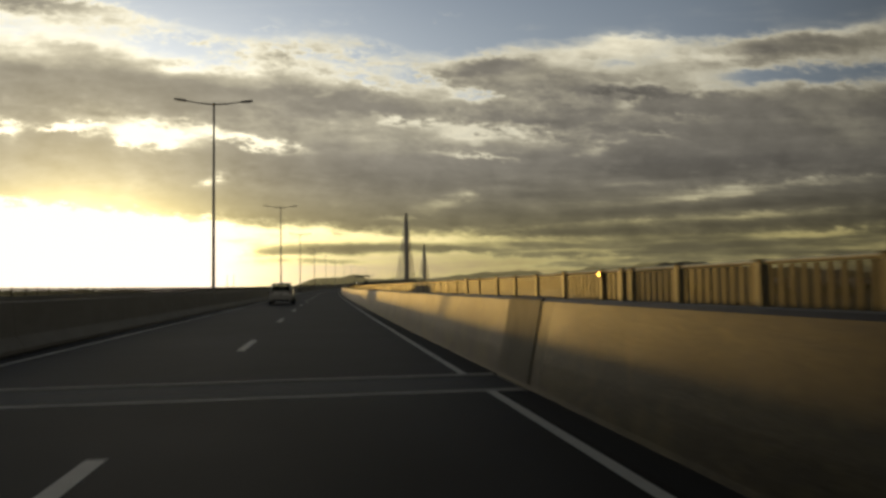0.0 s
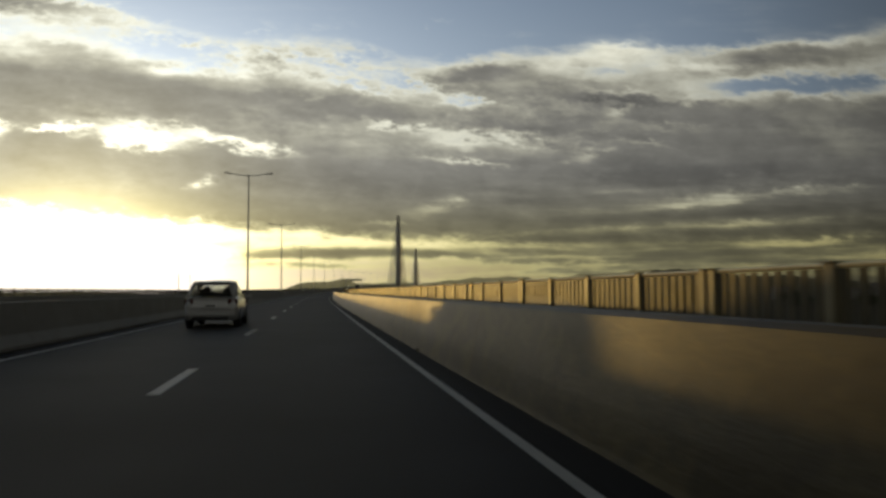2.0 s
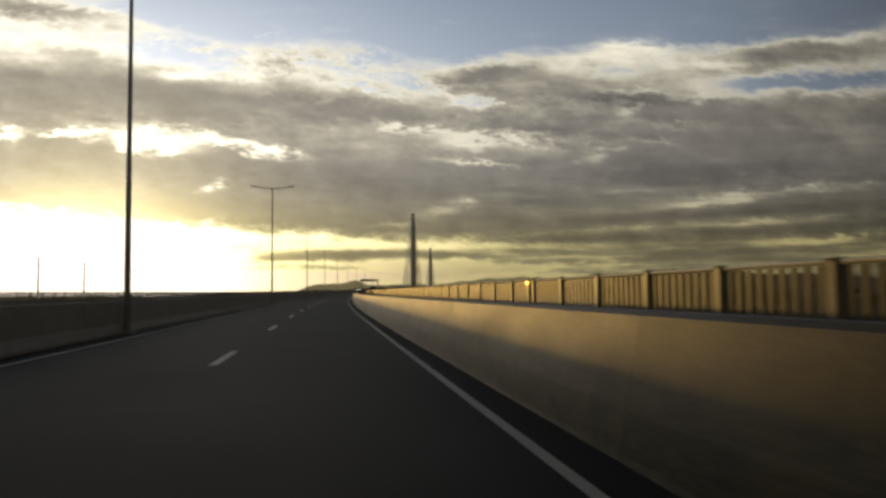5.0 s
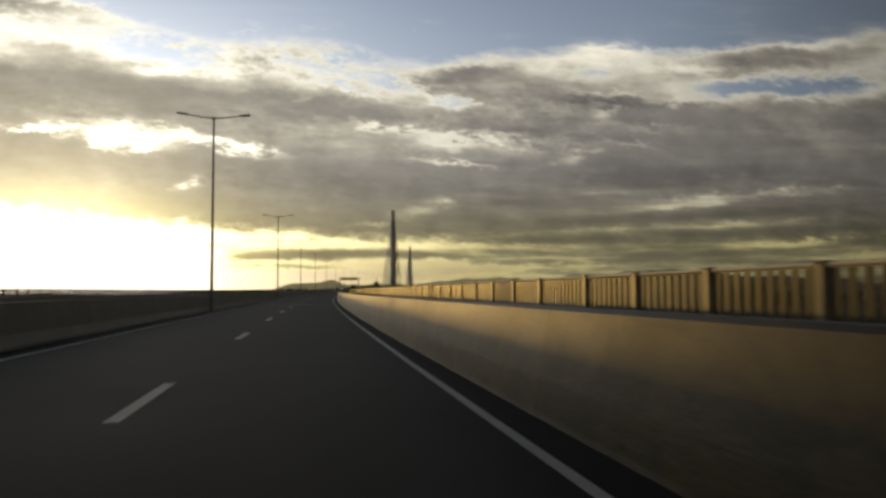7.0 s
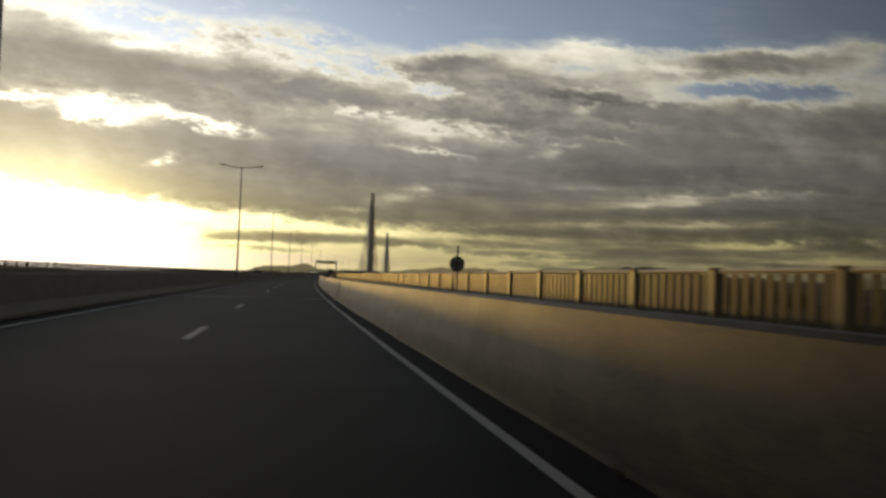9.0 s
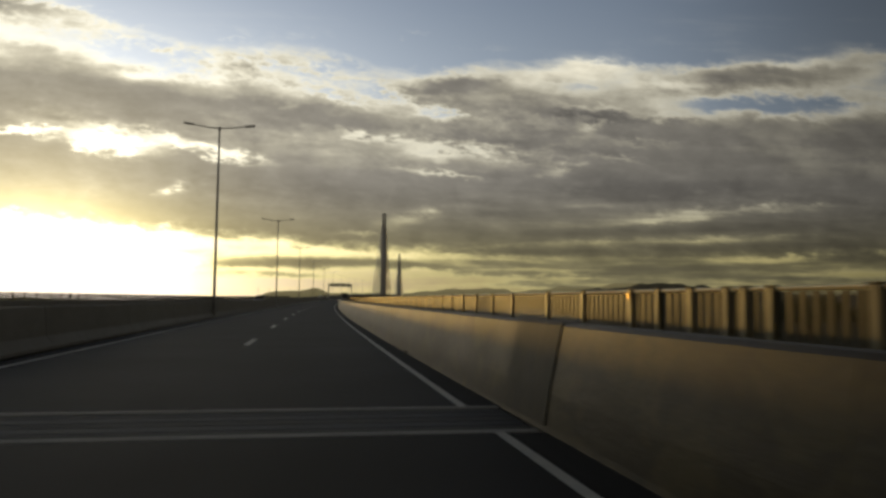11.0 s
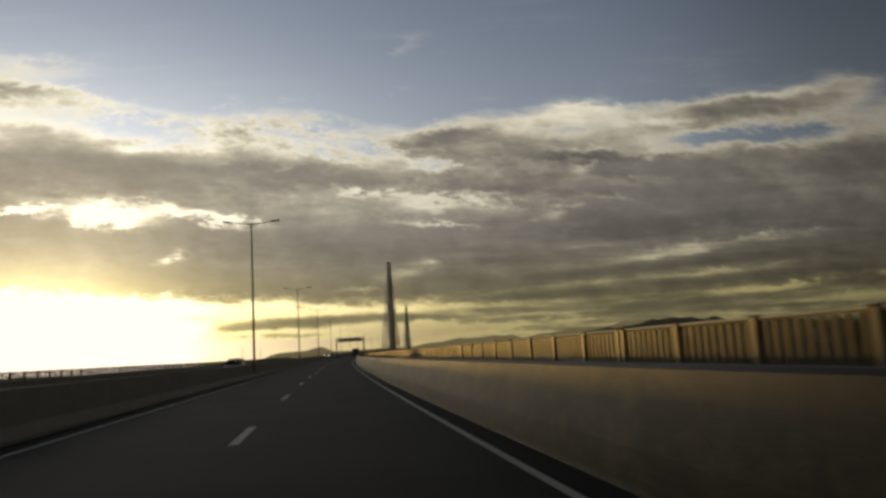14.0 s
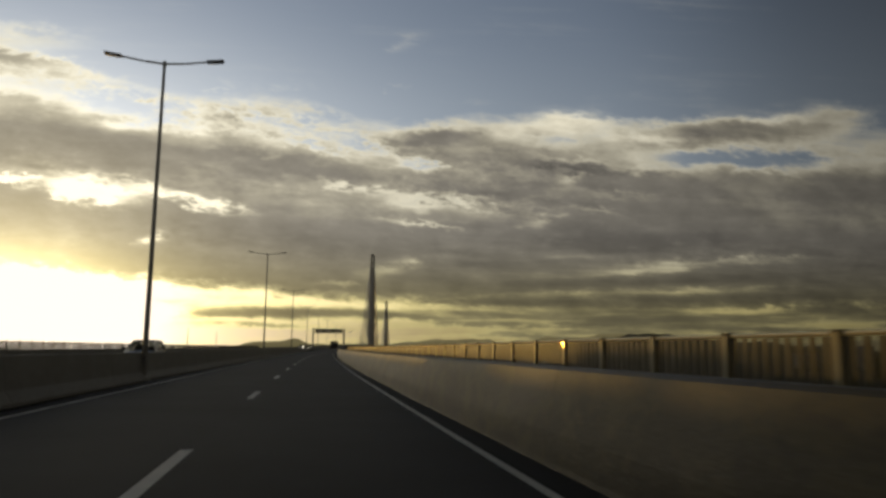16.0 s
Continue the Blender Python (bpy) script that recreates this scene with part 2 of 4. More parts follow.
    warm = g.scale((1.0, 0.80, 0.36), g.mul(glow, g.step(py, 10.0, 3.0), 0.50))
    cloud = g.plus(g.scale(cloud, g.add(g.add(0.44, g.mul(g.step(thick, 0.62, 0.25), 0.16)), g.mul(wide_glow, 1.35), through_light)), warm)
    # lumps catch the light on the side that faces the sun
    away = g.noise(g.vec(g.mul(g.add(px, 1.1), 0.30), g.mul(g.add(py, 0.55), 0.55), 5.3), 1.0, 5.0, 0.55, 0.3)
    finer = g.noise(g.vec(g.mul(g.add(lean, 0.7), 0.42), g.mul(g.add(py, 0.28), 1.15), 1.3), 1.0, 5.0, 0.6, 0.3)
    rim = g.add(g.mul(g.add(lumps, g.mul(away, -1.0)), 0.75), g.mul(g.add(fine, g.mul(finer, -1.0)), 0.35))
    cloud = g.scale(cloud, g.math("MAXIMUM", g.add(1.04, g.mul(rim, -0.6)), 0.5))
    # the higher bank still stands in sunlight
    sunlit = g.add(blob(13.6, 18.9, 4.6, 0.85, 0.62, 0.10), blob(21.0, 17.9, 3.4, 0.60, 0.35, 0.0), blob(32.0, 19.8, 2.6, 0.45, 0.35, 0.1))
    cloud = g.scale(cloud, g.add(1.0, sunlit))
    both = g.mix(g.step(thick, 0.0, 0.36), clear, cloud)

    # the sun's own glare in the haze
    gx, gy = g.mul(sx, 1 / 6.2), g.mul(sy, 1 / 3.5)
    disc = g.math("EXPONENT", g.mul(g.add(g.mul(gx, gx), g.mul(gy, gy)), -1.0))
    glare = g.plus(g.scale((1.0, 0.88, 0.48), g.mul(disc, 3.2)), g.scale((1.0, 0.78, 0.26), g.mul(g.math("EXPONENT", g.mul(near, -1 / 5.2)), 1.9)))
    both = g.plus(both, glare)
    cap = g.node("ShaderNodeVectorMath", "MINIMUM")
    g.put(cap.inputs[0], both)
    cap.inputs[1].default_value = (1.5, 1.3, 1.1)
    both = cap.outputs[0]
    # the light falls off to the right; the unseen sky is made up: a thick dim deck overhead, paler air low in the east
    both = g.scale(both, g.add(1.0, g.mul(g.step(px, 15.0, 38.0), -0.26)))
    # added dimness keeps road and barrier dark; added pale east fills faces turned to it
    unseen_dim = g.math("MAXIMUM", g.step(near, 50.0, 95.0), g.step(el, 33.0, 52.0))
    east_fill = g.mul(g.step(near, 72.0, 125.0), g.step(el, 42.0, 6.0))
    both = g.mix(unseen_dim, both, (0.0185, 0.017, 0.0145))
    both = g.mix(east_fill, both, (0.190, 0.184, 0.172))
    both = g.mix(g.step(el, 0.0, -1.5), both, (0.05, 0.045, 0.035))
    back = g.node("ShaderNodeBackground")
    g.put(back.inputs[0], both)
    back.inputs[1].default_value = 1.0
    g.tree.links.new(back.outputs[0], g.node("ShaderNodeOutputWorld").inputs[0])


build_sky()

sun = new("sun", bpy.data.lights.new("sun", "SUN"))
sun.data.energy, sun.data.angle, sun.data.color = 0.76, radians(0.8), (1.0, 0.60, 0.15)
_a, _e = radians(SUN_AZ), radians(SUN_EL)
sun.matrix_world = look((0, 0, 60), (-math.sin(_a) * math.cos(_e) * 10, -math.cos(_a) * math.cos(_e) * 10, 60 - math.sin(_e) * 10))


# ---- materials ----
def material(name, base, rough=0.7, metal=0.0, spread=0.25, size=3.0, grain=60.0, bump=0.15, streak=0.0, spec=0.5, depth=0.01, transmission=0.0, coat=0.0, haze=None, stretch=1.0):
    """A painted, cast or rolled surface with broad stains, grain, fine relief and, if wanted, streaks that run down.
    haze: a glow in place of lit air.
    """
    m = bpy.data.materials.new(name)
    m.use_nodes = True
    g = Graph(m.node_tree)
    b = g.node("ShaderNodeBsdfPrincipled")
    info = g.node("ShaderNodeObjectInfo")
    place = g.node("ShaderNodeTexCoord").outputs["Object"]
    shift = g.node("ShaderNodeVectorMath", "ADD")
    g.put(shift.inputs[0], place)
    g.put(shift.inputs[1], g.vec(g.mul(info.outputs["Random"], 37.0), g.mul(info.outputs["Random"], 91.0), 0.0))
    v = shift.outputs[0]
    if stretch != 1.0:
        along = g.node("ShaderNodeVectorMath", "MULTIPLY")
        g.put(along.inputs[0], v)
        along.inputs[1].default_value = (1.0, stretch, 1.0)
        v = along.outputs[0]
    stains = g.noise(v, size, 5.0, 0.6, 0.3)
    fine = g.noise(v, grain, 4.0, 0.7)
    tone = g.add(1.0, g.mul(g.add(stains, -0.5), 2 * spread), g.mul(g.add(fine, -0.5), spread), g.mul(g.add(info.outputs["Random"], -0.5), spread * 0.4))
    if streak:
        s = g.node("ShaderNodeSeparateXYZ")
        g.put(s.inputs[0], v)
        runs = g.noise(g.vec(s.outputs[0], s.outputs[1], g.mul(s.outputs[2], 0.55)), 3.2, 6.0, 0.68, 0.4)
        tone = g.mul(tone, g.add(1.0, g.mul(g.step(runs, 0.62, 0.42), -streak)))
    g.put(b.inputs["Base Color"], g.scale((*base,), tone))
    g.put(b.inputs["Roughness"], g.math("ADD", rough, g.mul(g.add(stains, -0.5), 0.18), clamp=True))
    b.inputs["Metallic"].default_value = metal
    b.inputs["Specular IOR Level"].default_value = spec
    b.inputs["Transmission Weight"].default_value = transmission
    b.inputs["Coat Weight"].default_value = coat
    if haze:
        b.inputs["Emission Color"].default_value, b.inputs["Emission Strength"].default_value = (*haze, 1), 1.0
    if bump:
        n = g.node("ShaderNodeBump")
        n.inputs["Strength"].default_value, n.inputs["Distance"].default_value = bump, depth
        g.put(n.inputs["Height"], g.add(fine, g.mul(stains, 0.6)))
        g.put(b.inputs["Normal"], n.outputs[0])
    g.tree.links.new(b.outputs[0], g.node("ShaderNodeOutputMaterial").inputs[0])
    return m


def lit(name, colour, power):
    m = bpy.data.materials.new(name)
    m.use_nodes = True
    g = Graph(m.node_tree)
    e = g.node("ShaderNodeEmission")
    e.inputs[0].default_value, e.inputs[1].default_value = (*colour, 1), power
    g.tree.links.new(e.outputs[0], g.node("ShaderNodeOutputMaterial").inputs[0])
    return m


ASPHALT = material("asphalt", (0.0185, 0.0150, 0.0098), 0.70, spread=0.30, size=0.35, grain=45, bump=0.5, spec=0.13, depth=0.006)
GUTTER = material("gutter_asphalt", (0.032, 0.030, 0.028), 0.85, spread=0.35, size=0.8, grain=45, bump=0.4, spec=0.2)
PAINT = material("road_paint", (0.60, 0.58, 0.52), 0.6, spread=0.22, size=4.0, grain=70, bump=0.3)
# dim golden evening light is put into the barrier base; median copy is paler
CONCRETE = material("dimmed_barrier_concrete", (0.061, 0.046, 0.012), 0.50, spread=0.70, size=1.6, grain=14, bump=0.30, depth=0.018, streak=0.50, spec=0.27, stretch=0.3)
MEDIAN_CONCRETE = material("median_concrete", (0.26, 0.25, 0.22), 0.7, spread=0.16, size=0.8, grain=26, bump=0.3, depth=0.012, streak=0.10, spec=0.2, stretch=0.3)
DECK = material("deck_concrete", (0.30, 0.29, 0.27), 0.8, spread=0.2, size=0.4, grain=20, bump=0.2)
HEADER = material("joint_header_concrete", (0.42, 0.40, 0.36), 0.75, spread=0.3, size=2.5, grain=40, bump=0.4)
PLUG = material("joint_filler", (0.055, 0.050, 0.043), 0.8, spread=0.4, size=2.0, grain=30, bump=0.4)
PLATE = material("weathered_plate", (0.052, 0.041, 0.016), 0.65, metal=0.0, spread=0.35, size=3.0, grain=30, bump=0.3, streak=0.3)
RUBBER = material("black_rubber", (0.02, 0.02, 0.02), 0.7, spread=0.2)
# low sun's gold is put into the rail and post colours, slats toned down
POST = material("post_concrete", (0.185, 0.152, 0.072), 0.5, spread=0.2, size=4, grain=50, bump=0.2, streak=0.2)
RAIL = material("gold_lit_rail", (0.82, 0.67, 0.34), 0.34, metal=0.2, spread=0.15, size=4, grain=80, bump=0.08, spec=0.4)
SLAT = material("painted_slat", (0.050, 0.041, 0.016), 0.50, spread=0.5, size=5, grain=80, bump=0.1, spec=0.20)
GALV = material("galvanised_steel", (0.45, 0.44, 0.42), 0.5, metal=0.2, spread=0.12, size=3, grain=60, bump=0.08)
LAMP_GREY = material("lamp_housing", (0.22, 0.22, 0.22), 0.5, metal=0.3, spread=0.1)
LENS = material("lamp_lens", (0.55, 0.55, 0.52), 0.25, spread=0.05, bump=0)
TOWER = material("tower_concrete", (0.56, 0.53, 0.48), 0.75, spread=0.12, size=0.06, grain=1.5, bump=0.1, streak=0.2)
STAY = material("stay_sheath", (0.78, 0.77, 0.74), 0.5, spread=0.1)
SIGN_BACK = material("sign_grey", (0.16, 0.16, 0.15), 0.55, metal=0.2, spread=0.12)
SIGN_FACE = material("sign_face_paint", (0.30, 0.32, 0.25), 0.45, spread=0.1)
SIGN_WHITE = material("sign_white", (0.75, 0.75, 0.72), 0.5, spread=0.05)
WATER = material("strait_water", (0.030, 0.040, 0.042), 0.22, spread=0.2, size=0.01, grain=0.25, bump=0.35, depth=0.6)
# both hill materials give off a faint warm glow that imitates air haze
HILL = material("hill_haze_glow", (0.12, 0.118, 0.085), 0.9, spread=0.4, size=0.006, grain=0.08, bump=0.3, depth=3.0, spec=0.1, haze=(0.125, 0.106, 0.052))
NEAR_HILL = material("wooded_slope_haze_glow", (0.075, 0.075, 0.048), 0.9, spread=0.4, size=0.006, grain=0.08, bump=0.3, depth=3.0, spec=0.1, haze=(0.012, 0.010, 0.006))
SHORE = material("shore_ground", (0.07, 0.068, 0.045), 0.9, spread=0.35, size=0.02, grain=0.4, bump=0.3, depth=0.5, spec=0.1)
BARK = material("bark", (0.09, 0.07, 0.05), 0.9, spread=0.3)
LEAF = material("leaves", (0.055, 0.075, 0.030), 0.7, spread=0.4, size=0.5, grain=5, bump=0)
WALL = material("rendered_wall", (0.34, 0.32, 0.29), 0.8, spread=0.15, size=0.3, grain=8, bump=0.1, streak=0.2)
ROOF = material("roof_sheet", (0.16, 0.12, 0.10), 0.6, spread=0.2, size=0.4, grain=6)
PANE = material("dark_window_pane", (0.03, 0.035, 0.04), 0.12, spread=0.1, bump=0)
SILVER = material("silver_car_paint", (0.62, 0.62, 0.60), 0.32, metal=0.25, spread=0.04, size=2, grain=200, bump=0.0, coat=0.6)
WHITE_CAR = material("white_car_paint", (0.72, 0.72, 0.70), 0.3, spread=0.04, bump=0.0, coat=0.6)
DARK_CAR = material("dark_car_paint", (0.035, 0.033, 0.032), 0.35, spread=0.1, bump=0.0, coat=0.5)
TYRE = material("tyre_rubber", (0.022, 0.022, 0.022), 0.8, spread=0.2)
RIM = material("alloy_rim", (0.45, 0.45, 0.45), 0.35, metal=0.8, spread=0.1)
TRIM = material("black_trim", (0.03, 0.03, 0.03), 0.5, spread=0.15)
RED_LENS = material("red_tail_lens", (0.09, 0.014, 0.010), 0.2, spread=0.1, bump=0)
CAR_GLASS = material("tinted_car_glass", (0.55, 0.57, 0.55), 0.03, spread=0.02, bump=0, transmission=1.0)
CLOTH = material("seat_cloth", (0.05, 0.05, 0.05), 0.9, spread=0.2)
HEADLAMP = lit("lit_headlamp", (1.0, 0.93, 0.78), 6.0)
REFLECTOR = material("reflector", (0.85, 0.55, 0.14), 0.15, metal=0.6, spread=0.05, bump=0)


# ---- mesh helpers ----
def mesh_of(name, verts, faces, mat, smooth=False):
    me = bpy.data.meshes.new(name)
    me.from_pydata([tuple(v) for v in verts], [], faces)
    me.materials.append(mat)
    if smooth:
        me.polygons.foreach_set("use_smooth", [True] * len(me.polygons))
    me.update()
    return me


def baked(name, bm, mat, smooth=False):
    bmesh.ops.recalc_face_normals(bm, faces=bm.faces)
    me = bpy.data.meshes.new(name)
    bm.to_mesh(me)
    bm.free()
    me.materials.append(mat)
    if smooth:
        me.polygons.foreach_set("use_smooth", [True] * len(me.polygons))
    return me


def part(name, data, parent, m=None, label="", kind=""):
    """One mesh object under a thing or a part. data: a mesh."""
    ob = new(name, data)
    ob.parent = parent
    if m is not None:
        ob.matrix_basis = m
    return tagged(ob, label=label, kind=kind)


def thing(name, label, category, m=None, group="", kind=""):
    ob = new(name)
    ob.empty_display_size = 0.2
    if m is not None:
        ob.matrix_basis = m
    return tagged(ob, label=label, category=category, group=group, kind=kind)


def box(bm, size, m=None, bevel=0.0):
    """A box of that size about the origin of m, with softened edges if bevel is given."""
    r = bmesh.ops.create_cube(bm, size=1.0, matrix=(m or Matrix()) @ Matrix.Diagonal((*size, 1)))
    if bevel:
        edges = list({e for v in r["verts"] for e in v.link_edges})
        bmesh.ops.bevel(bm, geom=edges, offset=bevel, segments=1, affect="EDGES", profile=0.5)


def box_mesh(name, size, mat, bevel=0.0, m=None):
    bm = bmesh.new()
    box(bm, size, m, bevel)
    return baked(name, bm, mat)


def tube(bm, a, b, r0, r1=None, sides=8):
    """A round bar from a to b."""
    a, b = Vector(a), Vector(b)
    d = b - a
    m = Matrix.Translation((a + b) / 2) @ d.to_track_quat("Z", "Y").to_matrix().to_4x4()
    bmesh.ops.create_cone(bm, cap_ends=True, segments=sides, radius1=r0, radius2=r0 if r1 is None else r1, depth=d.length, matrix=m)


def tube_mesh(name, a, b, r0, mat, r1=None, sides=8):
    bm = bmesh.new()
    tube(bm, a, b, r0, r1, sides)
    return baked(name, bm, mat, smooth=sides > 6)


def sweep(name, profile, stations, mat, closed=True):
    """A profile of (off, h) pairs carried along the road through the stations."""
    verts, faces, n = [], [], len(profile)
    for s in stations:
        verts += [at(s, off, h) for off, h in profile]
    for i in range(len(stations) - 1):
        for j in range(n if closed else n - 1):
            k = (j + 1) % n
            faces.append((i * n + j, i * n + k, (i + 1) * n + k, (i + 1) * n + j))
    if closed:
        faces += [tuple(range(n)), tuple(reversed(range(len(verts) - n, len(verts))))]
    return mesh_of(name, verts, faces, mat)


def extruded(name, profile, length, mat):
    """A profile of (x, z) pairs, length metres along y about the origin."""
    n = len(profile)
    verts = [(x, y, z) for y in (-length / 2, length / 2) for x, z in profile]
    faces = [(j, (j + 1) % n, n + (j + 1) % n, n + j) for j in range(n)] + [tuple(range(n)), tuple(reversed(range(n, 2 * n)))]
    bm = bmesh.new()
    vs = [bm.verts.new(v) for v in verts]
    for f in faces:
        bm.faces.new([vs[i] for i in f])
    return baked(name, bm, mat)


def steps(a, b, d):
    return [a + (b - a) * i / max(1, round((b - a) / d)) for i in range(max(1, round((b - a) / d)) + 1)]


# ---- water, deck and carriageways ----
WATER_Z = -16.0
bm = bmesh.new()
bmesh.ops.create_circle(bm, cap_ends=True, cap_tris=True, segments=96, radius=4900, matrix=Matrix.Translation((0, 300, WATER_Z)))
water = tagged(new("water", baked("water", bm, WATER)), "dark rippled strait water under the bridge", "water", kind="structure")

START, END = -120, 1500
NEAR, FAR = -56, 440
deck_body = tagged(new("bridge_deck", sweep("bridge_deck", [(-16.9, -0.06), (4.6, -0.06), (4.6, -0.55), (1.6, -1.2), (0.8, -3.2), (-13.0, -3.2), (-13.8, -1.2), (-16.9, -0.55)],
                   steps(START, END, 12), DECK)), "long grey concrete box-girder bridge deck", "bridge deck", kind="structure")

JOINTS = [(8.3, 10.0), (171.95, 173.7)]
cuts = [START] + [x for pair in JOINTS for x in pair] + [END]
road = tagged(new("road"), "dark worn asphalt carriageways with white lane paint", "road", kind="structure")
for a, b in zip(cuts[0::2], cuts[1::2]):
    part("asphalt", sweep("asphalt", [(-5.95, 0.0), (1.84, 0.0), (1.84, -0.055), (-5.95, -0.055)], steps(a, b, 6), ASPHALT), road)
    part("shoulder", sweep("shoulder", [(1.84, -0.003), (2.175, -0.010), (2.175, -0.055), (1.84, -0.055)], steps(a, b, 6), GUTTER), road, label="narrow gutter strip at the barrier foot")
part("asphalt", sweep("asphalt", [(-15.2, 0.0), (-7.0, 0.0), (-7.0, -0.055), (-15.2, -0.055)], steps(START, END, 6), ASPHALT), road)


def paint_line(off, a, b, width=0.105, d=6.0):
    part("edge_line", sweep("edge_line", [(off - width / 2, 0.004), (off + width / 2, 0.004), (off + width / 2, 0.001), (off - width / 2, 0.001)], steps(a, b, d), PAINT), road, label="continuous white edge line")


for a, b in zip(cuts[0::2], cuts[1::2]):
    paint_line(1.70, a, b)
    paint_line(-5.45, a, b)
paint_line(-7.5, START, END)
paint_line(-14.6, START, END)
dash = extruded("lane_dash", [(-0.075, 0.001), (-0.075, 0.0045), (0.075, 0.0045), (0.075, 0.001)], 3.0, PAINT)
for i in range(-5, 70):
    s = 14.83 + 12.19 * i + 1.5
    if not any(a - 1.6 < s < b + 1.6 for a, b in JOINTS):
        part("lane_dash", dash, road, placed(s, -1.80))
    part("lane_dash", dash, road, placed(s + 4, -11.05))

# expansion joints: two pale headers with rubber seals between them
for a, b in JOINTS:
    joint = tagged(new("expansion_joint"), "worn bridge expansion joint with pale concrete headers", "expansion joint", kind="structure")
    width, mid = 8.06, -1.92
    for y0, y1 in ((a, a + 0.16), (b - 0.16, b)):
        part("header", box_mesh("header", (width, y1 - y0, 0.06), HEADER, 0.006), joint, placed((y0 + y1) / 2, mid, -0.025))
    for k in range(5):
        y = a + 0.16 + (k + 0.5) * (b - a - 0.32) / 5
        part("rubber_seal" if k % 2 else "joint_filler", box_mesh("seal", (width, (b - a - 0.32) / 5 - 0.02, 0.05), RUBBER if k % 2 else PLUG, 0.004), joint, placed(y, mid, -0.03))

# ---- concrete barriers ----
RIGHT = [(2.17, -0.02), (2.185, 0.04), (2.235, 0.35), (2.370, 1.015), (2.400, 1.05), (2.56, 1.05), (2.59, 1.015), (2.64, -0.02)]
MEDIAN = [(-0.36, 0.0), (-0.36, 0.08), (-0.19, 0.32), (-0.115, 0.99), (-0.09, 1.02), (0.09, 1.02), (0.115, 0.99), (0.19, 0.32), (0.36, 0.08), (0.36, 0.0)]
LEFT = [(-2.64 + 0.0, 0.0), (-2.59, 0.975), (-2.56, 1.01), (-2.395, 1.01), (-2.365, 0.975), (-2.29, 0.32), (-2.12, 0.08), (-2.12, 0.0)]
SEG = 8.0


def barrier(name, label, profile, off, mat):
    row = tagged(new(name), label, "concrete barrier", kind="structure")
    shape = profile
    seg = extruded("barrier_segment", shape, SEG - 0.012, mat)
    s = NEAR
    while s < FAR:
        part("barrier_segment", seg, row, placed(s + SEG / 2, off, 0.0))
        s += SEG
    part("barrier_run", sweep("barrier_run", [(x + off, z) for x, z in shape], steps(FAR, END, 10), mat), row)
    part("barrier_run", sweep("barrier_run", [(x + off, z) for x, z in shape], steps(START, NEAR - 0.01, 10), mat), row)
    return row


barrier("barrier_right", "tall concrete road barrier, stained face toned dark and gold for evening light", RIGHT, 0.0, CONCRETE)
barrier("barrier_median", "concrete median barrier between the carriageways", MEDIAN, -6.48, MEDIAN_CONCRETE)
barrier("barrier_left", "concrete barrier along the far carriageway", LEFT, -12.96, MEDIAN_CONCRETE)

# dark weathered cover plates over the gaps in the barrier at the joints
for a, b in JOINTS:
    shape = [(x - 0.012, z + 0.01) for x, z in RIGHT[1:5]] + [(2.57, 1.062), (2.57, 1.052), (2.395, 1.052)] + [(x - 0.002, z) for x, z in reversed(RIGHT[1:4])]
    plate = new("cover_plate", extruded("cover_plate", shape, b - a - 0.2, PLATE))
    plate.matrix_basis = placed((a + b) / 2)
    tagged(plate, "dark weathered steel plate over a barrier joint", "cover plate", "cover plates on the barrier")

# ---- walkway and parapet railing outside the barrier ----
walkway = tagged(new("walkway", sweep("walkway", [(2.66, 0.02), (4.02, 0.02), (4.02, -0.05), (2.66, -0.05)], steps(START, END, 10), DECK)),
                 "narrow concrete service walkway behind the barrier", "walkway", kind="structure")

POST_GAP = 1.767
RAIL_TOP = 1.435
railing_bits = {
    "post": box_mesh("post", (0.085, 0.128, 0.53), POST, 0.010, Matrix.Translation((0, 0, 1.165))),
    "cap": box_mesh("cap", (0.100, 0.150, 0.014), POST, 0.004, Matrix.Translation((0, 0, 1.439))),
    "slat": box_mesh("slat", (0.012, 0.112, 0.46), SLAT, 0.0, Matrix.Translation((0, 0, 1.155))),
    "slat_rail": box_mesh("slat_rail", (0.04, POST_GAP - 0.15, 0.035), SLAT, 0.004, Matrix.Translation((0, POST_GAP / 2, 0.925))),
}


# spans between the piers: from, to, one post in it, distance between its posts
SPANS = ((-2.0, 12.1, 8.63, 1.75), (12.1, 19.5, 14.80, 1.77), (19.5, 30.5, 22.35, 1.81), (30.5, 48.6, 37.12, 1.79), (48.6, 59.9, 51.62, 1.79), (59.9, 116.7, 66.27, 1.767),
         (116.7, 129.5, 121.59, 1.78), (129.5, 173.0, 132.91, 1.767), (173.0, 178.4, 176.25, 1.80), (178.4, 203.0, 189.30, 1.767), (203.0, 214.2, 207.67, 1.78), (214.2, 640.0, 240.47, 1.785))
# posts that stand doubled, and the reflector posts over the piers
TWINS = (18.35, 22.35, 29.47, 32.99, 37.12, 44.28, 53.41, 75.10, 134.68, 220.84, 227.98, 235.12)
REFLECTOR_POSTS = (11.17, 49.14, 89.60, 130.40, 174.46, 212.60, 252.94)


def post_stations(first, last):
    """Where the posts stand: each span is set out from its own mark."""
    out = []
    for a, b, mark, gap in SPANS:
        a, b = max(a, first), min(b, last)
        k = math.ceil((a - mark) / gap)
        while mark + k * gap < b:
            s = mark + k * gap
            if not out or s - out[-1] > 0.7:
                out.append(s)
            k += 1
    return out


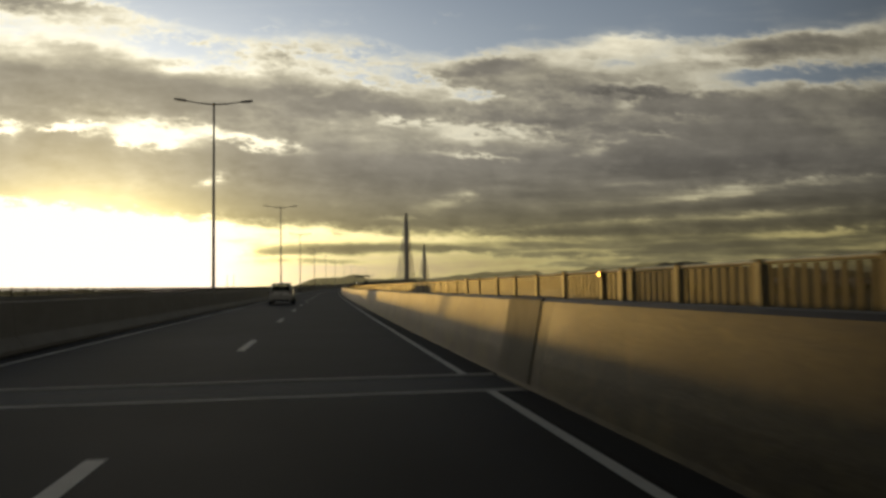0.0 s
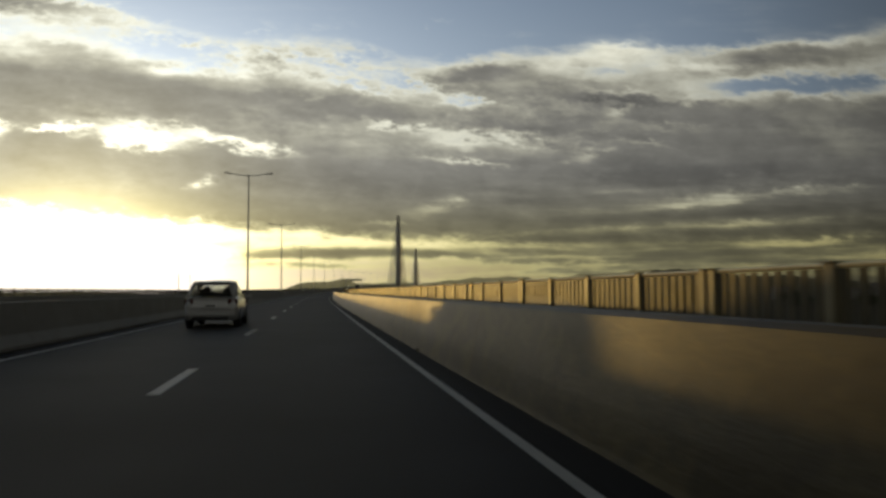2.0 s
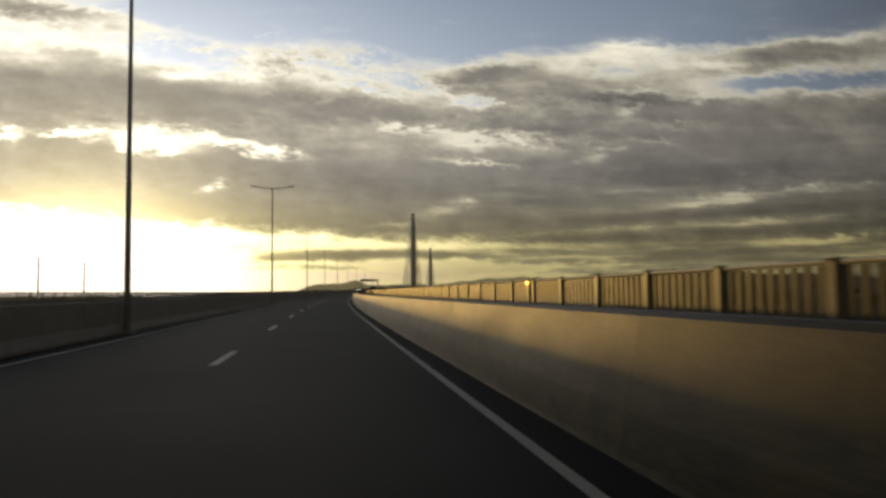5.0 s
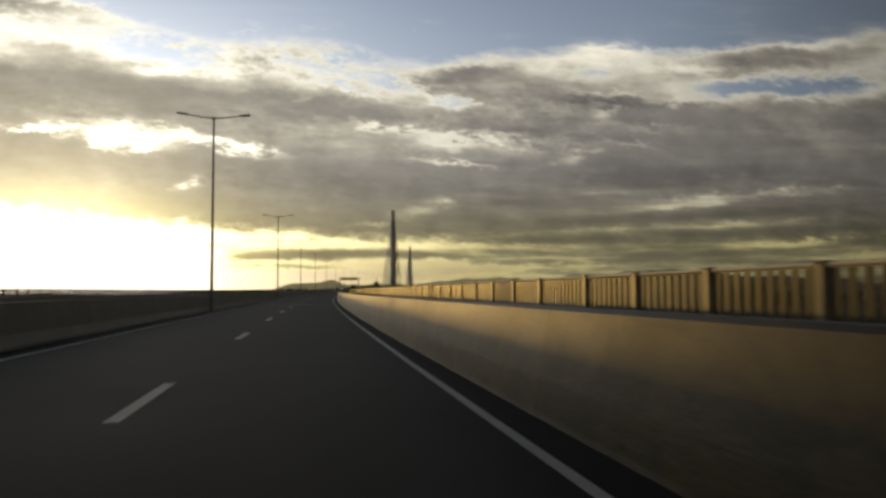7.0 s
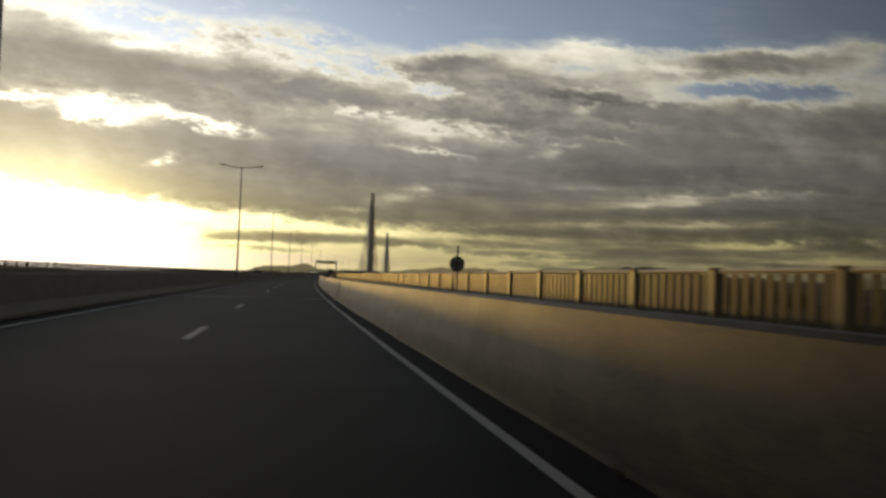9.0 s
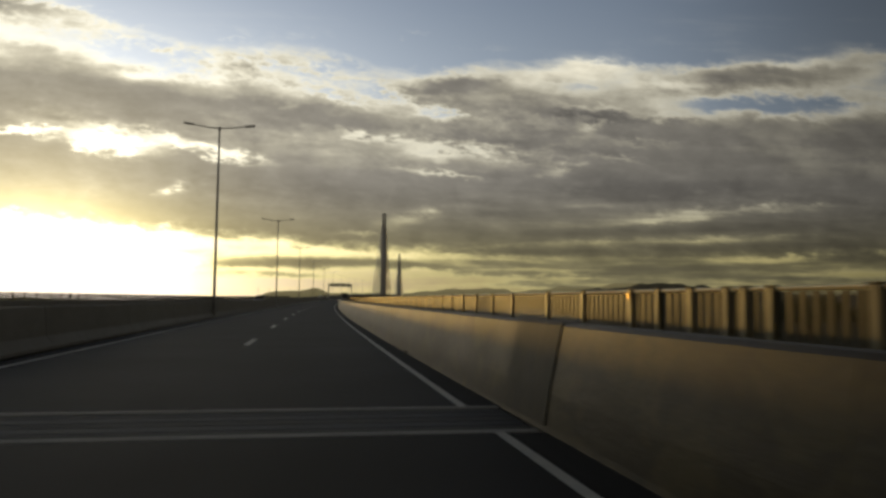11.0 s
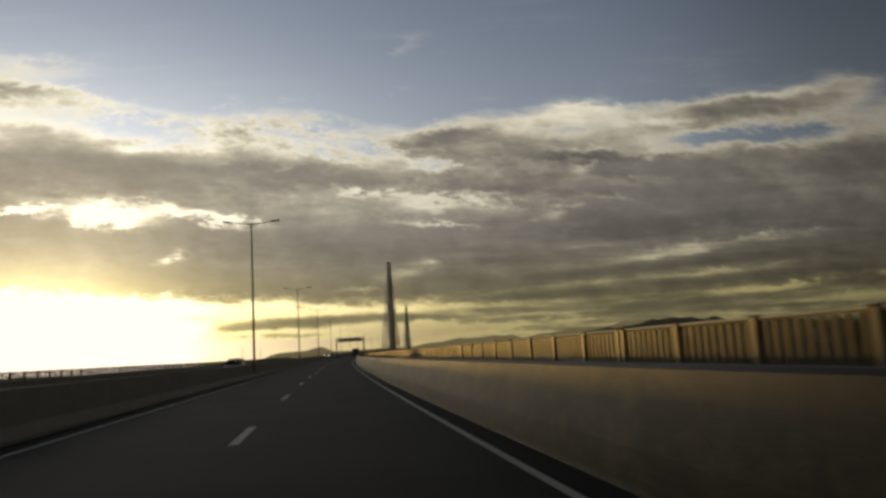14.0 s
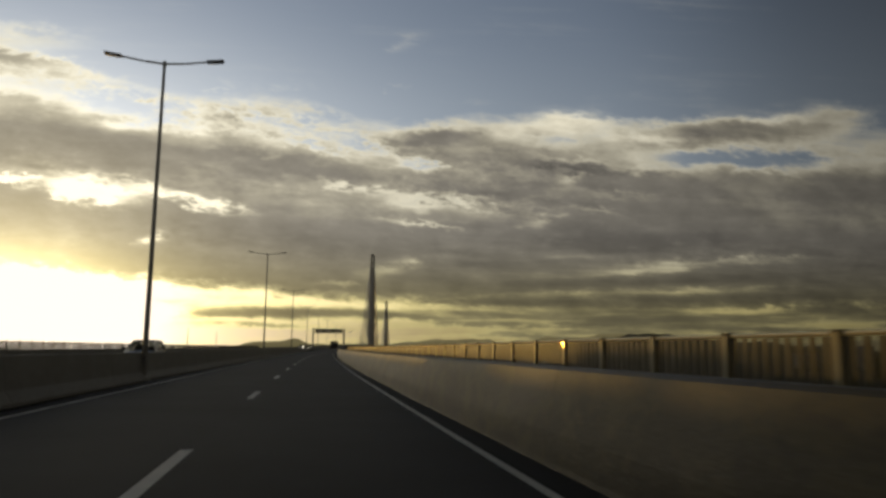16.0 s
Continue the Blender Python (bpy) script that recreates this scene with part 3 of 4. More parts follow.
def railing(name, off, first, last, slat_from, slat_to, label):
    """Parapet with posts, a round top rail and upright slats."""
    row = tagged(new(name), label, "railing", kind="structure")
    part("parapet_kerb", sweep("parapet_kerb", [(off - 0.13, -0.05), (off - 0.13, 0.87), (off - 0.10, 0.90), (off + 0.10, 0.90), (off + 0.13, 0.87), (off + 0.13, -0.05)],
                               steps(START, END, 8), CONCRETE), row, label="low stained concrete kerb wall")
    rail = [(off + 0.024 * math.cos(k * math.pi / 4), RAIL_TOP - 0.024 + 0.024 * math.sin(k * math.pi / 4)) for k in range(8)]
    part("top_rail", sweep("top_rail", rail, steps(first, last, POST_GAP), RAIL), row, label="round top rail with the sun's gold put into its colour")
    far_slats = []
    stations = post_stations(first, last)
    for i, s in enumerate(stations):
        m = placed(s, off)
        bay = (stations[i + 1] if i + 1 < len(stations) else s + POST_GAP) - s
        if s < 292 or i % 2 == 0:
            part("post", railing_bits["post"], row, m)
            if s < 292:
                part("cap", railing_bits["cap"], row, m)
        if s < 292 and bay > 1.6:
            part("slat_rail", railing_bits["slat_rail"], row, m)
        count = max(2, round((bay - 0.15) / 0.182))
        for k in range(count):
            y = s + 0.075 + (k + 0.5) * (bay - 0.15) / count
            if slat_from <= y < slat_to:
                part("slat", railing_bits["slat"], row, placed(y, off))
            else:
                far_slats.append(y)
    extra = [q + 0.19 for q in TWINS] + [q for q in REFLECTOR_POSTS if min(abs(q - w) for w in stations) > 0.2] + [10.02, 10.42, 171.35, 172.11, 172.85, 173.66]
    for y in extra if off > 0 else []:
        if min(abs(y - w) for w in stations) > 0.16:
            part("post", railing_bits["post"], row, placed(y, off))
            part("cap", railing_bits["cap"], row, placed(y, off))
    verts, faces = [], []
    for y in far_slats:
        a, b = 0.006, 0.056
        base = len(verts)
        for dz in (0.925, 1.385):
            verts += [at(y - b, off - a, dz), at(y - b, off + a, dz), at(y + b, off + a, dz), at(y + b, off - a, dz)]
        faces += [tuple(base + q for q in f) for f in ((0, 1, 5, 4), (1, 2, 6, 5), (2, 3, 7, 6), (3, 0, 4, 7), (4, 5, 6, 7))]
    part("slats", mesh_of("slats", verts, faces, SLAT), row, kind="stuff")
    return row


RAIL_OFF = 4.22
railing("railing_right", RAIL_OFF, -2.0, 640.0, 4.0, 58.0, "parapet railing with posts, round rail and upright slats")
railing("railing_left", -16.7, 20.0, 420.0, 0.0, 0.0, "far parapet railing with posts and upright slats")

# amber reflectors on the posts over the piers
reflector_mesh = box_mesh("reflector", (0.02, 0.05, 0.07), REFLECTOR, 0.004)
for s in REFLECTOR_POSTS:
    ob = new("reflector", reflector_mesh)
    stop = min(post_stations(-2.0, 640.0), key=lambda q: abs(q - s))
    ob.matrix_basis = placed(stop if abs(stop - s) <= 0.2 else s, RAIL_OFF - 0.0535, 1.36)
    tagged(ob, "small amber reflector fixed to a railing post", "reflector", "reflectors on the railing")


# small weeds that grow in the gutter at the foot of the barrier
WEED = material("dry_weed", (0.060, 0.058, 0.028), 0.8, spread=0.3, bump=0)


def weed(s, seed):
    rnd = random.Random(seed)
    w = thing("weed", "small dry weed tuft in the gutter at the barrier foot", "weed", placed(s, 2.11, -0.008), "weeds in the gutter")
    for k in range(16):
        a, tall, lean = rnd.uniform(0, math.tau), rnd.uniform(0.05, 0.13), rnd.uniform(0.02, 0.07)
        tip = Vector((math.cos(a) * lean, math.sin(a) * lean * 1.6, tall))
        part("leaf", tube_mesh("leaf", (math.cos(a) * 0.008, math.sin(a) * 0.008, 0.0), tip, 0.006, WEED, 0.001, 3), w)


for i, s in enumerate((44.6, 58.9, 66.0, 139.4, 182.2)):
    weed(s, i)


# ---- street lamps on the median ----
def street_lamp(m):
    lamp = thing("street_lamp", "tall slim grey double-arm street lamp on the median", "street lamp", m, "street lamps along the median")
    part("base_plate", box_mesh("base_plate", (0.46, 0.46, 0.04), GALV, 0.01, Matrix.Translation((0, 0, 0.02))), lamp)
    for x in (-0.17, 0.17):
        for y in (-0.17, 0.17):
            part("bolt", tube_mesh("bolt", (x, y, 0.03), (x, y, 0.11), 0.022, GALV, sides=6), lamp)
    part("pole", tube_mesh("pole", (0, 0, 0.03), (0, 0, 11.85), 0.105, GALV, 0.055, 12), lamp)
    part("pole_door", box_mesh("pole_door", (0.09, 0.02, 0.30), LAMP_GREY, 0.004, Matrix.Translation((0, -0.102, 0.75))), lamp)
    part("collar", tube_mesh("collar", (0, 0, 11.78), (0, 0, 11.95), 0.075, GALV, sides=12), lamp)
    for side in (-1, 1):
        bm = bmesh.new()
        tube(bm, (0, 0, 11.86), (side * 0.78, 0, 11.92), 0.045, 0.040)
        tube(bm, (side * 0.77, 0, 11.92), (side * 1.58, 0, 12.05), 0.040, 0.034)
        part("arm", baked("arm", bm, GALV, True), lamp)
        tilt_m = Matrix.Translation((side * 1.85, 0, 12.09)) @ Matrix.Rotation(-side * radians(7), 4, "Y")
        head = part("lamp_head", box_mesh("lamp_head", (0.66, 0.26, 0.085), LAMP_GREY, 0.025), lamp, tilt_m)
        part("lens", box_mesh("lens", (0.42, 0.2, 0.02), LENS, 0.004, Matrix.Translation((side * 0.05, 0, -0.05))), head)
    return lamp


LAMPS = [43.4, 99.2, 151.2, 212.1, 268.0] + [326.0 + 56.7 * i for i in range(9)]
LAMP_OFF = [-6.42, -6.08, -6.04, -6.20, -6.26] + [-6.4] * 9


def lamp_pose(s, off):
    return Matrix.Translation(at(s, off, 0.0)) @ Matrix.Rotation(-float(heading(s)), 4, "Z")


first_lamp = street_lamp(lamp_pose(LAMPS[0], LAMP_OFF[0]))
for s, off in zip([-13.3] + LAMPS[1:], [-6.12] + LAMP_OFF[1:]):
    copy_thing(first_lamp, lamp_pose(s, off))

# short poles on the far barrier
for s in (117.5, 124.8, 330.0, 352.0):
    pole = thing("marker_pole", "short slim steel pole on the far barrier", "pole", placed(s, -15.45, 1.0), "poles on the far barrier")
    part("shaft", tube_mesh("shaft", (0, 0, 0), (0, 0, 2.3), 0.05, GALV, 0.035), pole)
    part("foot", box_mesh("foot", (0.2, 0.2, 0.03), GALV, 0.005, Matrix.Translation((0, 0, 0.024))), pole)

# round sign seen from behind, on a thin post that stands on the walkway against the railing
sign = thing("round_sign", "round dark sign on a thin post beside the railing", "road sign", placed(152.9, 4.06, 0.02))
part("post", tube_mesh("post", (0, 0, 0), (0, 0, 2.06), 0.024, SIGN_BACK), sign)
part("foot_plate", box_mesh("foot_plate", (0.16, 0.16, 0.012), SIGN_BACK, 0.002, Matrix.Translation((0, 0, 0.006))), sign)
part("disc", tube_mesh("disc", (0, 0.030, 1.61), (0, 0.046, 1.61), 0.195, SIGN_BACK, sides=28), sign)
for z in (1.52, 1.70):
    part("bracket", box_mesh("bracket", (0.22, 0.012, 0.03), GALV, 0.003, Matrix.Translation((0, 0.026, z))), sign)


# ---- sign gantry ----
def gantry(s):
    g = thing("sign_gantry", "steel sign gantry over the carriageway", "sign gantry", placed(s, 0.2))
    for x in (-5.9, 3.0):
        part("post", box_mesh("post", (0.42, 0.42, 6.5), GALV, 0.03, Matrix.Translation((x, 0, 3.25))), g)
        part("footing", box_mesh("footing", (0.8, 0.9, 1.06), DECK, 0.03, Matrix.Translation((x + (0.05 if x > 0 else -0.2), 0, 0.53))), g)
    for z in (5.3, 6.35):
        part("beam", box_mesh("beam", (9.3, 0.22, 0.22), GALV, 0.02, Matrix.Translation((-1.45, 0, z))), g)
    for k in range(12):
        x0 = -5.7 + k * 0.95
        za, zb = (5.35, 6.3) if k % 2 else (6.3, 5.35)
        part("brace", tube_mesh("brace", (x0, 0, za), (x0 + 0.95, 0, zb), 0.05, GALV, sides=6), g)
    board = part("sign_board", box_mesh("sign_board", (7.6, 0.06, 1.15), SIGN_FACE, 0.01, Matrix.Translation((-1.45, -0.2, 5.83))), g)
    for x, w in ((-3.9, 1.5), (-1.6, 2.0), (0.9, 1.4)):
        part("writing_bar", box_mesh("writing_bar", (w, 0.012, 0.22), SIGN_WHITE, 0.0, Matrix.Translation((x, -0.24, 5.98))), board)
        part("writing_bar", box_mesh("writing_bar", (w * 0.7, 0.012, 0.16), SIGN_WHITE, 0.0, Matrix.Translation((x, -0.24, 5.63))), board)


gantry(457.0)


# ---- cable-stayed bridge towers ----
def tower(s, top, name_label, slim=1.0):
    base = at(s, -6.48)
    t = thing("bridge_tower", name_label, "bridge tower", Matrix.Translation((base.x, base.y, 0)) @ Matrix.Rotation(-float(heading(s)), 4, "Z"), "towers of the cable-stayed bridge")
    deck_z = base.z

    def leg(side):
        bm = bmesh.new()
        rings = []
        for z, cx, wx, wy in ((WATER_Z, 1.75, 3.48, 7.0), (deck_z, 1.55, 3.08, 6.0), (deck_z + (top - deck_z) * 0.45, 1.30, 2.58, 4.8), (deck_z + (top - deck_z) * 0.78, 1.20, 2.1, 4.2), (top - 9.0, 1.22, 1.55, 4.0), (top - 1.2, 1.22, 1.5, 3.8), (top, 0.95, 0.9, 3.0)):
            if slim < 1:
                cx, wx = cx * 0.80, wx * 0.80
            x0, x1 = side * (cx - wx / 2), side * (cx + wx / 2)
            c = 0.25
            rings.append([bm.verts.new(v) for v in ((x0, -wy / 2 + c, z), (x0 + side * c, -wy / 2, z), (x1 - side * c, -wy / 2, z), (x1, -wy / 2 + c, z), (x1, wy / 2 - c, z), (x1 - side * c, wy / 2, z), (x0 + side * c, wy / 2, z), (x0, wy / 2 - c, z))])
        for a, b in zip(rings, rings[1:]):
            for j in range(8):
                bm.faces.new((a[j], a[(j + 1) % 8], b[(j + 1) % 8], b[j]))
        bm.faces.new(rings[0])
        bm.faces.new(rings[-1])
        return baked("leg", bm, TOWER)

    for side in (-1, 1):
        part("leg", leg(side), t)
    part("crown", box_mesh("crown", (2.6, 3.2, 1.3), TOWER, 0.3, Matrix.Translation((0, 0, top - 0.3))), t)
    for f in (0.84, 0.91):
        w = 1.4
        part("cross_beam", box_mesh("cross_beam", (w, 2.2, 1.6), TOWER, 0.1, Matrix.Translation((0, 0, deck_z + (top - deck_z) * f))), t)
    for plane in (-1, 1):
        for way in (-1, 1):
            for k in range(13):
                f = k / 12
                z1 = top - 5.0 - (1 - f) * (top - deck_z) * 0.42
                y0 = way * (16 + 118 * f)
                low = at(s + y0, -6.48 + plane * 0.6, 0.9)
                foot = t.matrix_basis.inverted() @ low
                part("stay_cable", tube_mesh("stay_cable", (plane * 1.2, way * 1.8, z1), foot, 0.115 * slim, STAY, sides=5), t)
    return t


tower(937.0, 95.3, "slender grey concrete cable-stayed bridge tower with stays")
tower(1250.0, 73.2, "more distant slender concrete bridge tower with stays", 0.72)

# piers that carry the deck
for s in steps(-30, 900, 40.7):
    p = at(s, -6.2)
    pier = thing("bridge_pier", "plain concrete bridge pier standing in the water", "bridge pier", Matrix.Translation((p.x, p.y, WATER_Z)) @ Matrix.Rotation(-float(heading(s)), 4, "Z"), "piers under the deck")
    tall = p.z - 3.19 - WATER_Z
    part("shaft", box_mesh("shaft", (6.0, 2.4, tall - 1.2), DECK, 0.3, Matrix.Translation((0, 0, (tall - 1.2) / 2 - 0.2))), pier)
    part("pier_cap", box_mesh("pier_cap", (10.5, 3.0, 1.5), DECK, 0.15, Matrix.Translation((0, 0, tall - 0.76))), pier)


# ---- distant land ----
def ridge(name, label, az0, az1, dist, deep, profile, seed, mat=HILL):
    """A range of hills that stands in the strait between two bearings. profile: height by bearing."""
    n, rings = int((az1 - az0) * 7), (-0.5, -0.38, -0.24, -0.1, 0.0, 0.12, 0.5)
    verts, faces = [], []
    for i in range(n + 1):
        a = az0 + (az1 - az0) * i / n
        top = profile(a)
        top *= 0.97 + 0.20 * noise.fractal((a * 0.30, seed, 0.3), 1.0, 2.1, 6)
        end = min(1.0, (a - az0) / 2.2, (az1 - a) / 4.0)
        for r in rings:
            d = dist + deep * r + 60 * noise.noise((a * 0.5, r * 3, seed))
            h = max(0.0, 1 - abs(r) * 2.0) ** 1.25 * max(top, 4.0) * max(end, 0.0)
            h *= 0.95 + 0.12 * noise.noise((a * 0.9, r * 4.0, seed + 5))
            verts.append((d * math.sin(radians(a)), d * math.cos(radians(a)), WATER_Z - 1.0 + h + (0 if abs(r) == 0.5 else 1.0)))
    m = len(rings)
    for i in range(n):
        for j in range(m - 1):
            faces.append((i * m + j, (i + 1) * m + j, (i + 1) * m + j + 1, i * m + j + 1))
    return tagged(new(name, mesh_of(name, verts, faces, mat, smooth=True)), label, "hills", kind="structure")


def bell(a, c, w, h):
    return h * math.exp(-((a - c) / w) ** 2)


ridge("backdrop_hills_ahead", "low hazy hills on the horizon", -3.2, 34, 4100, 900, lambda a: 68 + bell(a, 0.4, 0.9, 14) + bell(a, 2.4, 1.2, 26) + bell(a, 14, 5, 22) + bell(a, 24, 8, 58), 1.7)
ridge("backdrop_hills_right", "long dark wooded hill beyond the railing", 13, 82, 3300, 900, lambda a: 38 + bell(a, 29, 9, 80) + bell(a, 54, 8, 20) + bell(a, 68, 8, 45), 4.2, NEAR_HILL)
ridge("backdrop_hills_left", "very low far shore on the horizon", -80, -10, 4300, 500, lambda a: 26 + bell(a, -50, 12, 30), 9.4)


# ---- vehicles ----
def wheel(parent, x, y, r, side):
    hub = part("wheel", tube_mesh("tyre", (x - 0.1, y, r), (x + 0.1, y, r), r, TYRE, sides=24), parent, label="black tyre")
    part("rim", tube_mesh("rim", (x + side * 0.095, y, r), (x + side * 0.108, y, r), r * 0.66, RIM, sides=16), hub)
    for k in range(5):
        a = k * math.tau / 5
        part("spoke", box_mesh("spoke", (0.012, 0.05, r * 0.58), TRIM, 0.0, Matrix.Translation((x + side * 0.112, y, r)) @ Matrix.Rotation(a, 4, "X") @ Matrix.Translation((0, 0, r * 0.3))), hub)


def loft(name, stations, mat):
    """A smooth body through rounded sections: y, half width at the waist, floor, top, half width at the top."""
    bm = bmesh.new()
    rings = []
    for y, w, z0, z1, wt in stations:
        zm = z0 + (z1 - z0) * 0.55
        pts = [(0, z0), (w * 0.86, z0), (w * 0.97, z0 + 0.08), (w, zm), (wt + (w - wt) * 0.35, z1 - 0.05), (wt, z1), (0, z1 + 0.015)]
        pts += [(-x, z) for x, z in reversed(pts[1:-1])]
        rings.append([bm.verts.new((x, y, z)) for x, z in pts])
    n = len(rings[0])
    for a, b in zip(rings, rings[1:]):
        for j in range(n):
            bm.faces.new((a[j], a[(j + 1) % n], b[(j + 1) % n], b[j]))
    bm.faces.new(rings[0])
    bm.faces.new(rings[-1])
    return baked(name, bm, mat, smooth=True)


def quad_mesh(name, corners, mat, thick=0.012):
    bm = bmesh.new()
    f = bm.faces.new([bm.verts.new(c) for c in corners])
    f.normal_update()
    nrm = f.normal * thick
    other = [bm.verts.new(Vector(c) - nrm) for c in corners]
    front = list(f.verts)
    bm.faces.new(list(reversed(other)))
    for i in range(len(corners)):
        j = (i + 1) % len(corners)
        bm.faces.new((front[j], front[i], other[i], other[j]))
    return baked(name, bm, mat)


def car(label, category, m, paint, headlights=False):
    """A hatchback: y ahead."""
    c = thing("car", label, category, m)
    part("body", loft("body", [(-2.17, 0.74, 0.36, 0.90, 0.62), (-2.12, 0.84, 0.28, 0.99, 0.74), (-1.95, 0.89, 0.24, 1.04, 0.79), (-1.60, 0.91, 0.22, 1.06, 0.82), (-0.9, 0.91, 0.21, 1.04, 0.84),
                              (0.2, 0.91, 0.21, 1.01, 0.84), (0.95, 0.90, 0.21, 0.99, 0.81), (1.55, 0.88, 0.24, 0.92, 0.75), (1.95, 0.83, 0.28, 0.82, 0.66), (2.14, 0.68, 0.36, 0.68, 0.54)], paint), c)
    part("roof", loft("roof", [(-1.80, 0.60, 1.49, 1.53, 0.54), (-1.62, 0.65, 1.505, 1.575, 0.57), (-0.8, 0.67, 1.53, 1.62, 0.59), (0.0, 0.66, 1.51, 1.60, 0.58), (0.32, 0.62, 1.465, 1.53, 0.54)], paint), c)
    part("tailgate_panel", box_mesh("tailgate_panel", (1.30, 0.05, 0.30), paint, 0.02, Matrix.Translation((0, -2.145, 0.80)) @ Matrix.Rotation(radians(-9), 4, "X")), c)
    part("diffuser", box_mesh("diffuser", (1.20, 0.06, 0.10), TRIM, 0.02, Matrix.Translation((0, -2.16, 0.31))), c, label="dark lower valance")
    part("rear_bench", box_mesh("rear_bench", (1.24, 0.16, 0.50), CLOTH, 0.05, Matrix.Translation((0, -1.20, 0.93))), c)
    for x in (-0.42, 0.42):
        part("rear_headrest", box_mesh("rear_headrest", (0.23, 0.08, 0.14), CLOTH, 0.03, Matrix.Translation((x, -1.22, 1.25))), c)
    for side in (-1, 1):
        for a, b, r in (((0.80, 1.12, 0.99), (0.60, 0.30, 1.50), 0.035), ((0.82, -0.42, 1.02), (0.62, -0.50, 1.56), 0.035), ((0.82, -1.42, 1.05), (0.64, -1.44, 1.54), 0.055), ((0.76, -2.04, 1.02), (0.60, -1.76, 1.51), 0.06)):
            part("pillar", tube_mesh("pillar", (side * a[0], a[1], a[2]), (side * b[0], b[1], b[2]), r, paint, sides=8), c)
        part("side_window", quad_mesh("side_window", [(side * 0.81, 1.02, 1.00), (side * 0.815, -0.36, 1.03), (side * 0.62, -0.44, 1.53), (side * 0.605, 0.27, 1.50)], CAR_GLASS), c)
        part("side_window", quad_mesh("side_window", [(side * 0.815, -0.46, 1.03), (side * 0.80, -1.34, 1.05), (side * 0.61, -1.36, 1.53), (side * 0.62, -0.54, 1.54)], CAR_GLASS), c)
        mirror = part("mirror", box_mesh("mirror", (0.20, 0.09, 0.14), paint, 0.03, Matrix.Translation((side * 1.0, 0.78, 1.05))), c)
        part("mirror_arm", box_mesh("mirror_arm", (0.12, 0.05, 0.04), TRIM, 0.01, Matrix.Translation((side * 0.88, 0.80, 1.0))), mirror)
        part("tail_light", box_mesh("tail_light", (0.34, 0.14, 0.20), RED_LENS, 0.04, Matrix.Translation((side * 0.71, -2.07, 0.88)) @ Matrix.Rotation(side * radians(26), 4, "Z")), c, label="dark red tail light")
        part("headlight", box_mesh("headlight", (0.30, 0.10, 0.13), HEADLAMP if headlights else LENS, 0.03, Matrix.Translation((side * 0.58, 2.06, 0.68)) @ Matrix.Rotation(-side * radians(20), 4, "Z")), c, label="lit headlight" if headlights else "clear headlight")
        for y in (-1.30, 1.32):
            # solid dark disc stands in for the shade of an open wheel well
            arch = part("wheel_arch", tube_mesh("wheel_arch", (side * 0.70, y, 0.34), (side * 0.903, y, 0.34), 0.40, TRIM, sides=24), c)
            wheel(c, side * 0.815, y, 0.325, side)
        for y in (-0.55,):
            part("door_handle", box_mesh("door_handle", (0.02, 0.16, 0.03), paint, 0.006, Matrix.Translation((side * 0.905, y, 0.86))), c)
        part("seat", box_mesh("seat", (0.46, 0.14, 0.62), CLOTH, 0.05, Matrix.Translation((side * 0.38, -0.25, 0.92))), c)
        part("headrest", box_mesh("headrest", (0.24, 0.09, 0.17), CLOTH, 0.035, Matrix.Translation((side * 0.38, -0.28, 1.33))), c)
    part("rear_window", quad_mesh("rear_window", [(-0.72, -2.07, 1.03), (0.72, -2.07, 1.03), (0.57, -1.79, 1.49), (-0.57, -1.79, 1.49)], CAR_GLASS), c)
    part("windscreen", quad_mesh("windscreen", [(0.74, 1.12, 0.99), (-0.74, 1.12, 0.99), (-0.55, 0.34, 1.49), (0.55, 0.34, 1.49)], CAR_GLASS), c)
    part("rear_bumper", box_mesh("rear_bumper", (1.66, 0.20, 0.26), paint, 0.07, Matrix.Translation((0, -2.12, 0.48))), c)
    part("plate", box_mesh("plate", (0.40, 0.015, 0.13), SIGN_WHITE, 0.004, Matrix.Translation((0, -2.182, 0.74))), c)
    part("plate_bar", box_mesh("plate_bar", (0.30, 0.008, 0.06), TRIM, 0.0, Matrix.Translation((0, -2.193, 0.74))), c)
    part("spoiler", box_mesh("spoiler", (1.12, 0.18, 0.035), paint, 0.012, Matrix.Translation((0, -1.86, 1.525))), c)
    return c


car("silver compact hatchback in the neighbouring lane", "car", placed(58.3, -3.42), SILVER)
car("white car with its headlights on, oncoming", "car", placed(505.0, -12.6, 0, 180), WHITE_CAR, True)
car("dark oncoming car with its headlights lit", "car", placed(526.0, -12.5, 0, 180), DARK_CAR, True)
car("small silver oncoming car beyond the median", "car", placed(548.0, -12.6, 0, 180), SILVER, True)
car("dark car on the far carriageway behind the median", "car", placed(286.0, -10.2, 0, 180), DARK_CAR)


